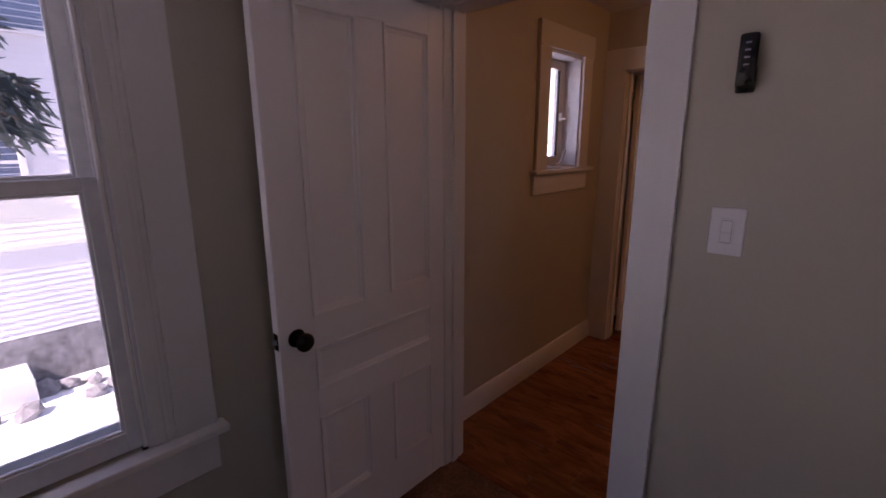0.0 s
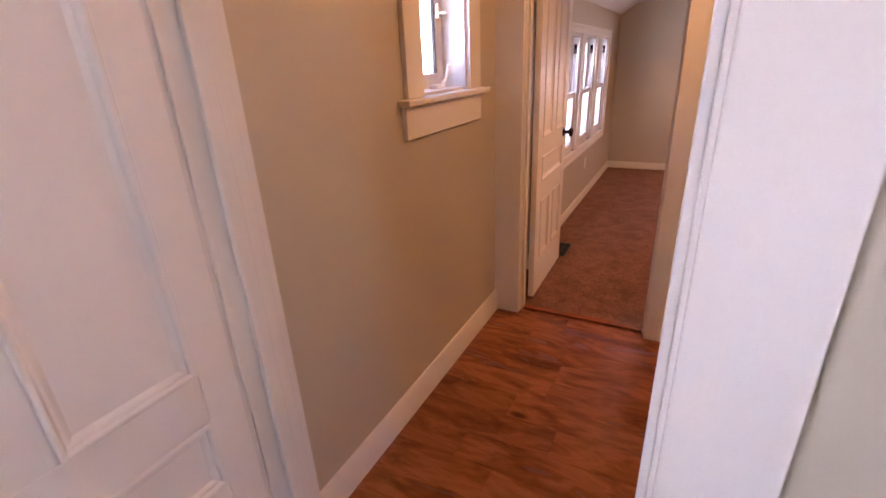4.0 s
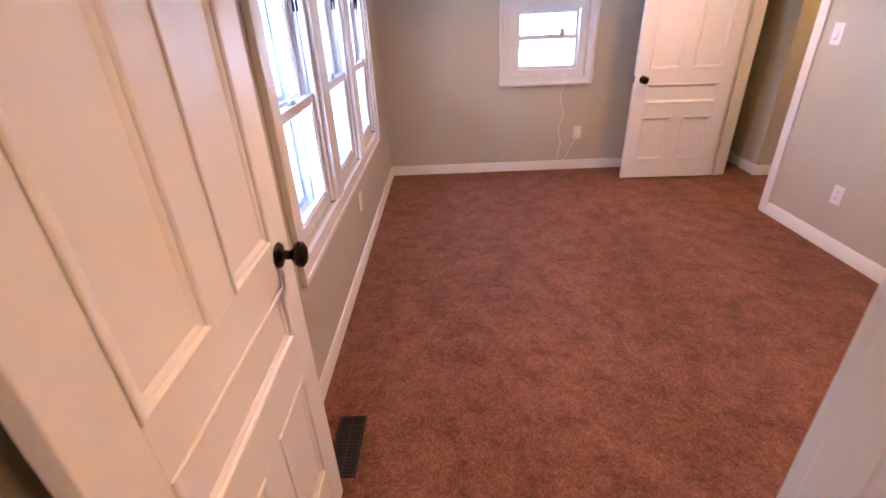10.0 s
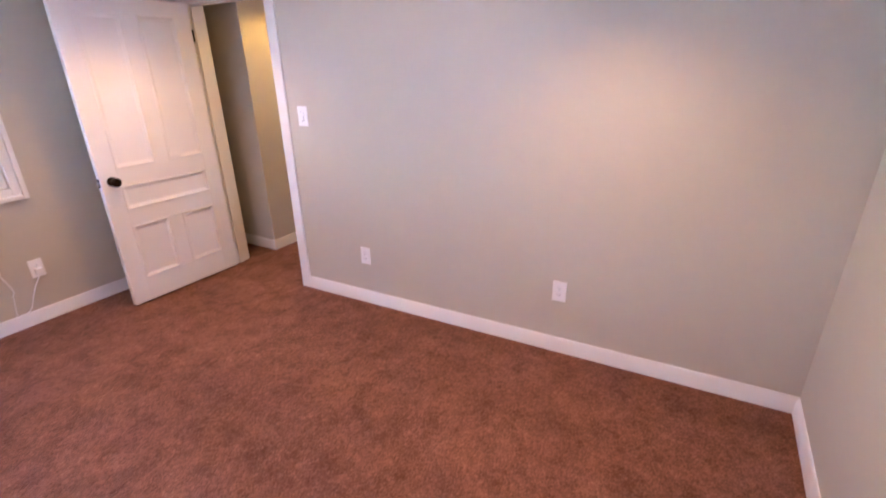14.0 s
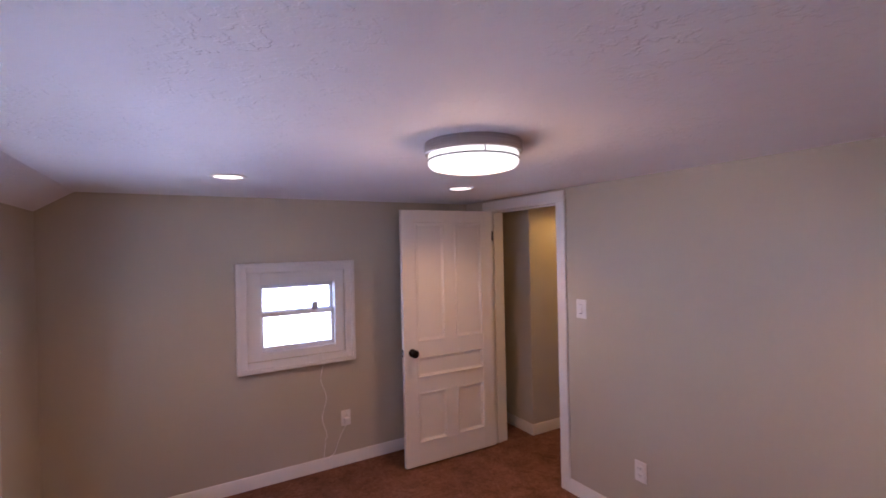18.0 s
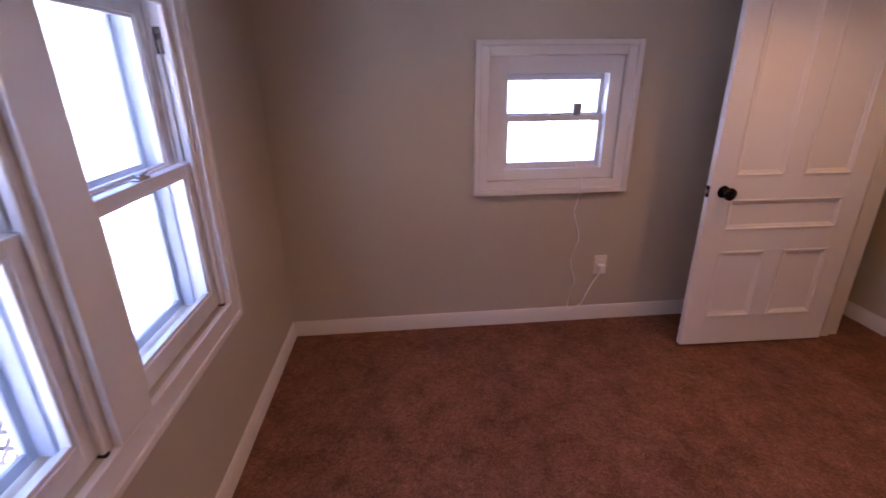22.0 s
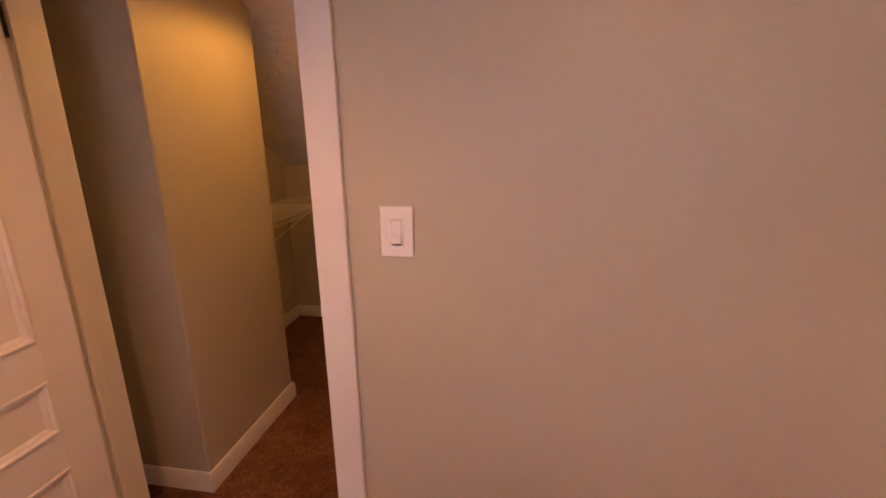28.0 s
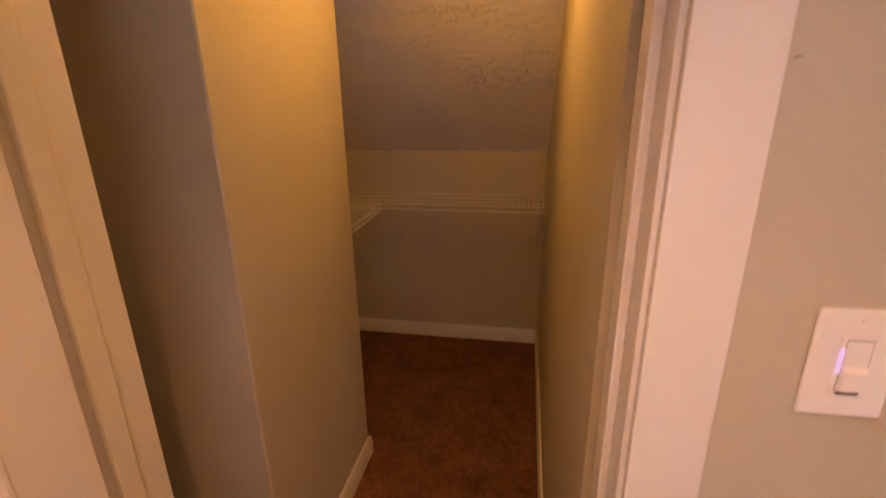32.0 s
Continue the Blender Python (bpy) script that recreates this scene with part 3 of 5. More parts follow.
# ---------------------------------------------------------------- doors
def rect_panel(w0, w1, z0, z1, t):
    """A sunk door panel with sloping moulded edges on both faces."""
    bm = bmesh.new()
    for s in (1, -1):
        loops = []
        for inset, depth in ((0.0, 0.0), (0.0010, -0.0035), (0.0035, -0.0050), (0.0085, -0.0047), (0.0125, -0.0015), (0.0140, 0.0022), (0.0195, 0.0030), (0.0260, 0.0062), (0.0275, 0.0074), (0.0290, 0.0074)):
            y = s * (t / 2 - depth)
            loops.append([bm.verts.new((x, y, z)) for x, z in ((w0 + inset, z0 + inset), (w1 - inset, z0 + inset), (w1 - inset, z1 - inset), (w0 + inset, z1 - inset))])
        for a, b in zip(loops, loops[1:]):
            for k in range(4):
                bm.faces.new((a[k], a[(k + 1) % 4], b[(k + 1) % 4], b[k]))
        bm.faces.new(loops[-1])
    bmesh.ops.recalc_face_normals(bm, faces=bm.faces)
    return bm


KNOB = [(r * 1.12, q * 1.06) for r, q in [(0.001, 0.000), (0.026, 0.000), (0.0275, 0.003), (0.025, 0.007), (0.016, 0.009), (0.0105, 0.013), (0.010, 0.028), (0.0135, 0.033), (0.0235, 0.039), (0.0275, 0.047), (0.0265, 0.055), (0.019, 0.061), (0.008, 0.063), (0.001, 0.063)]]


def panel_door(name, label, m, w, h, bands, stile, knob_z, t=0.035, foot=0.026, back=0.066, hinge=None, half=0.048, latch=None):
    """A five-panel door hinged at its local origin, the leaf along +x; bands: (low, high) of the three rows of panels."""
    d = thing(name, label, "door", m)
    (u0, u1), (m0, m1), (l0, l1) = bands
    last = w - (latch or stile)
    mid0, mid1 = (stile + last) / 2 - half, (stile + last) / 2 + half
    part("stile", boxes((0, stile, -t / 2, t / 2, foot, h)), DOOR_PAINT, d)
    part("stile", boxes((last, w, -t / 2, t / 2, foot, h)), DOOR_PAINT, d)
    for z0, z1 in ((foot, l0), (l1, m0), (m1, u0), (u1, h)):
        part("rail", boxes((stile, last, -t / 2 + 0.0004, t / 2 - 0.0004, z0, z1), bev=0.001), DOOR_PAINT, d)
    for z0, z1 in ((l0, l1), (u0, u1)):
        part("mullion", boxes((mid0, mid1, -t / 2 + 0.0004, t / 2 - 0.0004, z0, z1), bev=0.001), DOOR_PAINT, d)
        part("panel", rect_panel(stile, mid0, z0, z1, t), DOOR_PAINT, d)
        part("panel", rect_panel(mid1, last, z0, z1, t), DOOR_PAINT, d)
    part("panel", rect_panel(stile, last, m0, m1, t), DOOR_PAINT, d)
    for s in (1, -1):
        bm = revolve(KNOB, 28, "y")
        for v in bm.verts:
            v.co = (w - back + v.co.x, s * (t / 2 + v.co.y), knob_z + v.co.z)
        bmesh.ops.recalc_face_normals(bm, faces=bm.faces)
        part("door_knob", bm, BRONZE, d, "dark oil-rubbed bronze knob", smooth=True)
    part("latch_plate", boxes((w - 0.001, w + 0.0015, -0.012, 0.012, knob_z - 0.028, knob_z + 0.028), bev=0.0005), BRONZE, d, "dark latch plate")
    part("latch_bolt", prism([(w + 0.001, -0.006), (w + 0.012, -0.006), (w + 0.004, 0.006), (w + 0.001, 0.006)], "z", knob_z - 0.008, knob_z + 0.008), STEEL, d)
    for z, mat_h in ((h - 0.20, hinge or TRIM), (0.26, TRIM)):
        hp = part("hinge", tube([(-0.004, t / 2 + 0.002, z - 0.04), (-0.004, t / 2 + 0.002, z + 0.04)], 0.0045, 10), mat_h, d, "slim hinge knuckle", smooth=True)
        part("hinge_leaf", boxes((-0.002, 0.0, -t / 2 + 0.004, t / 2 - 0.002, z - 0.04, z + 0.04), bev=0.0005), mat_h, hp)
    return d


panel_door("door_1", "white five-panel wooden door standing open", pose(0.1800, YA0 - 0.012, 0, 0, 0, -90), 0.764, 2.01, ((0.957, 1.915), (0.690, 0.850), (0.225, 0.588)), 0.076, 0.906, back=0.060, half=0.0575, latch=0.124)
panel_door("door_2", "white five-panel wooden door standing open", pose(0.1735, WT + 0.048, 0, 0, 0, 90.8), 0.702, 1.985, ((1.035, 1.90), (0.775, 0.925), (0.27, 0.65)), 0.100, 0.995, back=0.078)
panel_door("door_3", "white five-panel wooden closet door standing open", pose(XR - 0.004, cy1 - 0.030, 0, 0, 0, 179.5), 0.808, 1.942, ((0.952, 1.850), (0.680, 0.838), (0.192, 0.568)), 0.108, 0.879, hinge=BRONZE)


def strike(place):
    """A strike plate let into a jamb."""
    s = thing("strike_plate", "dark bronze strike plate let into the door jamb", "strike plate", place)
    part("plate", boxes((-0.0012, 0.0012, -0.014, 0.014, -0.029, 0.029), bev=0.0006), BRONZE, s)
    part("hole", boxes((-0.0016, 0.0016, -0.006, 0.006, -0.011, 0.011), bev=0.0), DARK_GAP, s)
    return s


strike(pose(DOOR_A[1] - 0.0012, YA0 + 0.020, 0.873))
strike(pose(DOOR_B[1] - 0.0012, WT - 0.022, 0.995))
strike(pose(XR + 0.022, cy0 + 0.0012, 0.879, 0, 0, 90))

# ---------------------------------------------------------------- windows
def glass_pane(parent, x, y0, y1, z0, z1):
    g = part("pane", boxes((x - 0.0015, x + 0.0015, y0, y1, z0, z1), bev=0), GLASS, parent, "clear glass pane")
    g.visible_shadow = False
    return g


def sash(parent, x0, x1, y0, y1, z0, z1, stile, top, bottom):
    """One sash: two stiles, two rails, glazing bead and pane, across y, x0..x1 thick."""
    s = part("sash", boxes((x0, x1, y0, y0 + stile, z0, z1), (x0, x1, y1 - stile, y1, z0, z1)), SASH_PAINT, parent, "white painted wooden sash")
    part("sash_rail", boxes((x0, x1, y0 + stile, y1 - stile, z1 - top, z1)), SASH_PAINT, s)
    part("sash_rail", boxes((x0, x1, y0 + stile, y1 - stile, z0, z0 + bottom)), SASH_PAINT, s)
    xm = (x0 + x1) / 2
    a, b, c, d = y0 + stile, y1 - stile, z0 + bottom, z1 - top
    bead = 0.009
    part("glazing_bead", boxes((xm, x1 - 0.006, a, a + bead, c, d), (xm, x1 - 0.006, b - bead, b, c, d), (xm, x1 - 0.006, a + bead, b - bead, c, c + bead), (xm, x1 - 0.006, a + bead, b - bead, d - bead, d), bev=0.002), SASH_PAINT, s)
    glass_pane(s, xm - 0.004, a, b, c, d)
    return s


def sash_lock(parent, x, y, z):
    lk = part("sash_lock", boxes((x - 0.012, x + 0.012, y - 0.028, y + 0.028, z, z + 0.006)), STEEL, parent, "dull steel sash lock")
    part("lock_cam", revolve([(0.001, 0.0), (0.014, 0.0), (0.013, 0.010), (0.001, 0.012)], 16), STEEL, lk).location = (x, y, z + 0.005)
    part("lock_lever", boxes((x - 0.004, x + 0.004, y, y + 0.034, z + 0.012, z + 0.019)), STEEL, lk)


def double_hung(win, y0, y1, z0, z1, meet, lock=True, pulley=True):
    """A double-hung unit in the west wall, inside face at x = 0; the upper sash stands further out."""
    part("jamb", boxes((OUT, 0, y0 - 0.001, y0 + 0.014, z0, z1), bev=0.001), SASH_PAINT, win, "white painted jamb")
    part("jamb", boxes((OUT, 0, y1 - 0.014, y1 + 0.001, z0, z1), bev=0.001), SASH_PAINT, win, "white painted jamb")
    part("head_jamb", boxes((OUT, 0, y0 + 0.014, y1 - 0.014, z1 - 0.014, z1 + 0.001), bev=0.001), SASH_PAINT, win)
    part("sill", prism([(-0.036, z0 + 0.012), (OUT - 0.05, z0 - 0.016), (OUT - 0.05, z0 - 0.03), (-0.036, z0 - 0.03)], "y", y0 + 0.014, y1 - 0.014), SASH_PAINT, win, "sloping painted sill")
    a, b = y0 + 0.015, y1 - 0.015
    # inside stop
    part("stop", boxes((-0.014, 0.0005, a, a + 0.013, z0, z1 - 0.015), (-0.014, 0.0005, b - 0.013, b, z0, z1 - 0.015), (-0.014, 0.0005, a + 0.013, b - 0.013, z1 - 0.028, z1 - 0.015), bev=0.003), TRIM, win, "white window stop")
    # parting bead between the sashes
    part("parting_bead", boxes((-0.062, -0.053, a, a + 0.010, meet, z1 - 0.015), (-0.062, -0.053, b - 0.010, b, meet, z1 - 0.015), bev=0.002), SASH_PAINT, win)
    sash(win, -0.050, -0.016, a + 0.002, b - 0.002, z0 + 0.004, meet + 0.016, 0.044, 0.034, 0.062)
    sash(win, -0.098, -0.064, a + 0.002, b - 0.002, meet - 0.014, z1 - 0.015, 0.044, 0.044, 0.030)
    if lock:
        sash_lock(win, -0.033, (a + b) / 2, meet + 0.016)
    if pulley:
        for yy, s in ((a + 0.001, 1), (b - 0.001, -1)):
            part("sash_pulley", boxes((-0.046, -0.024, min(yy, yy + s * 0.003), max(yy, yy + s * 0.003), z1 - 0.16, z1 - 0.085), bev=0.001), BRONZE, win, "dark sash pulley")
            pts = [(-0.034, yy + s * (0.003 + 0.001 * math.sin(k)), z1 - 0.12 - k * (z1 - 0.12 - meet - 0.02) / 12) for k in range(13)]
            part("sash_chain", tube(pts, 0.0030, 6), STEEL, win, "grey sash chain")
    # solid block, the corner gap's shade put into its colour
    part("corner_gap", boxes((-0.0155, 0.004, b - 0.016, b - 0.002, z0 + 0.0005, z0 + 0.007), bev=0), DARK_GAP, win, "dark block painted as a gap at the foot of the stop")
    # storm window outside
    for q0, q1 in ((z0 + 0.01, meet), (meet - 0.01, z1 - 0.015)):
        xo = -0.150 if q0 > meet - 0.05 else -0.140
        st = part("storm_frame", boxes((xo - 0.012, xo, a, a + 0.030, q0, q1), (xo - 0.012, xo, b - 0.030, b, q0, q1), (xo - 0.012, xo, a + 0.03, b - 0.03, q0, q0 + 0.030), (xo - 0.012, xo, a + 0.03, b - 0.03, q1 - 0.026, q1), bev=0.0015), STORM, win, "grey-white storm window frame")
        glass_pane(st, xo - 0.006, a + 0.030, b - 0.030, q0 + 0.030, q1 - 0.026)
    part("storm_track", boxes((-0.172, -0.100, a - 0.001, a + 0.010, z0 + 0.01, z1 - 0.015), (-0.172, -0.100, b - 0.010, b + 0.001, z0 + 0.01, z1 - 0.015), bev=0.001), STORM, win)


# bedroom: three double-hung windows in one casing
win = tagged(new("window_1"), "three white double-hung windows in one casing", "window", kind="structure")
MEET = 1.150
for a, b in B_OPEN:
    double_hung(win, a, b, wb[2], wb[3], MEET)
CP = 0.02


def window_casing(parent, y0, y1, z0, z1, w, foot, w1=CASING_IN + 0.006):
    """Moulded casing on the west wall: flat board with a raised outer band."""
    part("casing", boxes((-0.003, CP, y0, y0 + w, z0, z1), (0.001, CP + 0.008, y0 - 0.003, y0 + 0.022, z0 - 0.003, z1 + 0.003), bev=0.003, seg=2), TRIM, parent, "white window casing")
    part("casing", boxes((-0.003, CP, y1 - w1, y1, z0, z1), (0.001, CP + 0.008, y1 - 0.022, y1 + 0.003, z0 - 0.003, z1 + 0.003), bev=0.003, seg=2), TRIM, parent, "white window casing")
    part("casing", boxes((-0.003, CP, y0 + w, y1 - w1, z1 - w1 + 0.006, z1), (0.001, CP + 0.0078, y0 + 0.022, y1 - 0.022, z1 - 0.022, z1 + 0.003), bev=0.003, seg=2), TRIM, parent, "white window casing")
    part("casing", boxes((-0.003, CP, y0 + w, y1 - w1, z0, z0 + foot), (0.001, CP + 0.0078, y0 + 0.022, y1 - 0.022, z0 - 0.003, z0 + 0.020), bev=0.003, seg=2), TRIM, parent, "white window casing")


window_casing(win, 1.345, WIN_B[1] + 0.006, 0.562, WIN_B[3], CASING_IN + 0.035, wb[2] - 0.562)
for k in range(2):
    y0, y1 = B_OPEN[k][1], B_OPEN[k + 1][0]
    part("mullion_board", boxes((0, CP, y0 + 0.002, y1 - 0.002, wb[2], wb[3]), bev=0.003, seg=2), TRIM, win, "white mullion board")

# first room: one double-hung window with flat casing, stool and apron
win_a = tagged(new("window_2"), "white double-hung window with stool and apron", "window", kind="structure")
double_hung(win_a, A_OPEN[0], A_OPEN[1], A_OPEN[2], A_OPEN[3], 1.415)
part("inner_casing", boxes((0, 0.010, A_OPEN[1] - 0.004, A_OPEN[1] + 0.060, A_OPEN[2] + 0.001, A_OPEN[3]), (0, 0.016, A_OPEN[1] + 0.030, A_OPEN[1] + 0.046, A_OPEN[2] + 0.001, A_OPEN[3]), bev=0.003, seg=2), TRIM, win_a)
part("casing", boxes((-0.003, CP, A_OPEN[1] + 0.060, A_OPEN[1] + 0.180, A_OPEN[2] + 0.001, A_OPEN[3] + 0.002), bev=0.003, seg=2), TRIM, win_a)
part("casing", boxes((-0.003, CP, A_OPEN[0] - 0.118, A_OPEN[0] + 0.004, A_OPEN[2] + 0.001, A_OPEN[3] + 0.002), bev=0.003, seg=2), TRIM, win_a)
part("head_casing", boxes((-0.003, CP + 0.004, A_OPEN[0] - 0.13, A_OPEN[1] + 0.19, A_OPEN[3] + 0.002, A_OPEN[3] + 0.14), bev=0.003, seg=2), TRIM, win_a)
part("stool", boxes((-0.014, 0.058, A_OPEN[0] - 0.145, A_OPEN[1] + 0.203, A_OPEN[2] - 0.026, A_OPEN[2]), bev=0.005, seg=3), TRIM, win_a, "white window stool")
part("apron", boxes((-0.003, 0.018, A_OPEN[0] - 0.118, A_OPEN[1] + 0.177, A_OPEN[2] - 0.165, A_OPEN[2] - 0.026), bev=0.003), TRIM, win_a)

# first room: unseen plain window added in the east wall to give the room its second daylight
win_added = tagged(new("window_added"), "unseen double-hung window added in the east wall", "window", kind="structure")
e0, e1, ez0, ez1 = EAST_OPEN
for x0, x1, q0, q1 in ((2.985, 3.015, ez0, 1.38), (3.020, 3.050, 1.35, ez1)):
    s = part("sash", boxes((x0, x1, e0, e0 + 0.05, q0, q1), (x0, x1, e1 - 0.05, e1, q0, q1), (x0, x1, e0 + 0.05, e1 - 0.05, q0, q0 + 0.05), (x0, x1, e0 + 0.05, e1 - 0.05, q1 - 0.04, q1)), SASH_PAINT, win_added, "white sash")
    glass_pane(s, (x0 + x1) / 2, e0 + 0.05, e1 - 0.05, q0 + 0.05, q1 - 0.04)
part("casing", boxes((2.880, 2.903, e0 - 0.11, e0, ez0 - 0.11, ez1 + 0.11), (2.880, 2.903, e1, e1 + 0.11, ez0 - 0.11, ez1 + 0.11), (2.880, 2.903, e0, e1, ez1, ez1 + 0.11), (2.870, 2.903, e0, e1, ez0 - 0.11, ez0)), TRIM, win_added, "white window casing")

# hall: small casement with crank, flat casing, stool and apron
win_h = tagged(new("window_3"), "small white casement window with stool and apron", "window", kind="structure")
h0, h1, hz0, hz1 = H_OPEN
part("jamb", boxes((OUT, 0, h0 - 0.001, h0 + 0.016, hz0, hz1), (OUT, 0, h1 - 0.016, h1 + 0.001, hz0, hz1), (OUT, 0, h0 + 0.016, h1 - 0.016, hz1 - 0.016, hz1 + 0.001), bev=0.001), SASH_PAINT, win_h)
part("sill", boxes((OUT - 0.03, -0.012, h0 + 0.016, h1 - 0.016, hz0 - 0.02, hz0 + 0.012), bev=0.003), SASH_PAINT, win_h)
cs = part("casement_sash", boxes((-0.150, -0.112, h0 + 0.017, h0 + 0.080, hz0 + 0.014, hz1 - 0.017), (-0.150, -0.112, h1 - 0.080, h1 - 0.017, hz0 + 0.014, hz1 - 0.017), (-0.150, -0.112, h0 + 0.08, h1 - 0.08, hz0 + 0.014, hz0 + 0.075), (-0.150, -0.112, h0 + 0.08, h1 - 0.08, hz1 - 0.075, hz1 - 0.017)), SASH_PAINT, win_h, "white casement sash")
part("glazing_bead", boxes((-0.128, -0.114, h0 + 0.08, h0 + 0.089, hz0 + 0.075, hz1 - 0.075), (-0.128, -0.114, h1 - 0.089, h1 - 0.08, hz0 + 0.075, hz1 - 0.075), bev=0.001), BLACK_METAL, cs, "dark glazing gasket")
glass_pane(cs, -0.132, h0 + 0.08, h1 - 0.08, hz0 + 0.075, hz1 - 0.075)
crank = part("crank", boxes((-0.112, -0.070, h1 - 0.165, h1 - 0.085, hz0 + 0.012, hz0 + 0.030), bev=0.004), PLASTIC, win_h, "white casement crank")
part("crank_arm", tube([(-0.075, h1 - 0.12, hz0 + 0.026), (-0.055, h1 - 0.116, hz0 + 0.046), (-0.050, h1 - 0.104, hz0 + 0.075), (-0.050, h1 - 0.090, hz0 + 0.100)], 0.0075), PLASTIC, crank, smooth=True)
part("crank_knob", revolve([(0.001, -0.009), (0.008, -0.006), (0.009, 0.004), (0.001, 0.009)], 14, "y"), PLASTIC, crank, smooth=True).location = (-0.050, h1 - 0.082, hz0 + 0.104)
part("sash_latch", boxes((-0.112, -0.095, h1 - 0.075, h1 - 0.055, hz0 + 0.30, hz0 + 0.36), bev=0.003), PLASTIC, win_h, "white sash latch")
part("latch_lever", boxes((-0.097, -0.060, h1 - 0.070, h1 - 0.060, hz0 + 0.315, hz0 + 0.327), bev=0.003), PLASTIC, win_h)
part("casing", boxes((-0.003, CP, h0 - 0.118, h0 + 0.003, hz0 + 0.001, hz1 + 0.002), bev=0.003, seg=2), TRIM, win_h)
part("casing", boxes((-0.003, CP, h1 - 0.003, h1 + 0.118, hz0 + 0.001, hz1 + 0.002), bev=0.003, seg=2), TRIM, win_h)
part("head_casing", boxes((-0.003, CP + 0.004, h0 - 0.128, h1 + 0.128, hz1 + 0.002, hz1 + 0.135), bev=0.003, seg=2), TRIM, win_h)
part("stool", boxes((-0.012, 0.052, h0 - 0.165, h1 + 0.165, hz0 - 0.024, hz0), bev=0.005, seg=3), TRIM, win_h, "white window stool")
part("apron", boxes((-0.003, 0.020, h0 - 0.140, h1 + 0.118, hz0 - 0.148, hz0 - 0.024), bev=0.003), TRIM, win_h)

# far wall: small double-hung window framed by a broad flat board
win_f = tagged(new("window_4"), "small white double-hung window in a broad frame", "window", kind="structure")
win_f.matrix_basis = NORTH_TURN
fx0, fx1, fz0, fz1 = 1.040, 1.874, 0.816, 1.573
fw = 0.068
part("casing", boxes((fx0, fx0 + fw, FAR - 0.022, FAR, fz0, fz1), (fx0 - 0.003, fx0 + 0.024, FAR - 0.040, FAR - 0.001, fz0 - 0.003, fz1 + 0.003), bev=0.004, seg=2), TRIM, win_f, "white window casing")
part("casing", boxes((fx1 - fw, fx1, FAR - 0.022, FAR, fz0, fz1), (fx1 - 0.024, fx1 + 0.003, FAR - 0.040, FAR - 0.001, fz0 - 0.003, fz1 + 0.003), bev=0.004, seg=2), TRIM, win_f, "white window casing")
part("casing", boxes((fx0 + fw, fx1 - fw, FAR - 0.022, FAR, fz1 - fw, fz1), (fx0 + 0.024, fx1 - 0.024, FAR - 0.0398, FAR - 0.001, fz1 - 0.024, fz1 + 0.003), bev=0.004, seg=2), TRIM, win_f, "white window casing")
part("casing", boxes((fx0 + fw, fx1 - fw, FAR - 0.022, FAR, fz0, fz0 + fw), (fx0 + 0.024, fx1 - 0.024, FAR - 0.0398, FAR - 0.001, fz0 - 0.003, fz0 + 0.024), bev=0.004, seg=2), TRIM, win_f, "white window casing")
ix0, ix1, iz0, iz1 = 1.205, 1.735, 0.940, 1.420
board = part("frame_board", boxes((F_OPEN[0], ix0, FAR + 0.012, FAR + 0.034, F_OPEN[2], F_OPEN[3]), (ix1, F_OPEN[1], FAR + 0.012, FAR + 0.034, F_OPEN[2], F_OPEN[3]), (ix0, ix1, FAR + 0.012, FAR + 0.034, iz1, F_OPEN[3]), (ix0, ix1, FAR + 0.012, FAR + 0.034, F_OPEN[2], iz0), bev=0.002), TRIM, win_f, "white filler board")
part("jamb", boxes((ix0 - 0.012, ix0, FAR + 0.034, FAR + 0.19, iz0, iz1), (ix1, ix1 + 0.012, FAR + 0.034, FAR + 0.19, iz0, iz1), (ix0, ix1, FAR + 0.034, FAR + 0.19, iz1, iz1 + 0.012), (ix0, ix1, FAR + 0.034, FAR + 0.19, iz0 - 0.012, iz0), bev=0.001), SASH_PAINT, win_f)
fm = 1.205
for y0, q0, q1 in ((FAR + 0.045, iz0, fm + 0.012), (FAR + 0.075, fm - 0.012, iz1)):
    s = part("sash", boxes((ix0, ix0 + 0.022, y0, y0 + 0.026, q0, q1), (ix1 - 0.022, ix1, y0, y0 + 0.026, q0, q1), (ix0 + 0.022, ix1 - 0.022, y0, y0 + 0.026, q0, q0 + 0.032), (ix0 + 0.022, ix1 - 0.022, y0, y0 + 0.026, q1 - 0.032, q1), bev=0.002), SASH_PAINT, win_f, "white sash")
    g = part("pane", boxes((ix0 + 0.022, ix1 - 0.022, y0 + 0.011, y0 + 0.014, q0 + 0.032, q1 - 0.032), bev=0), GLASS, s, "clear glass pane")
    g.visible_shadow = False
part("sash_lock", boxes((1.452, 1.500, FAR + 0.030, FAR + 0.060, fm + 0.012, fm + 0.022), bev=0.002), STEEL, win_f, "dull steel sash lock")

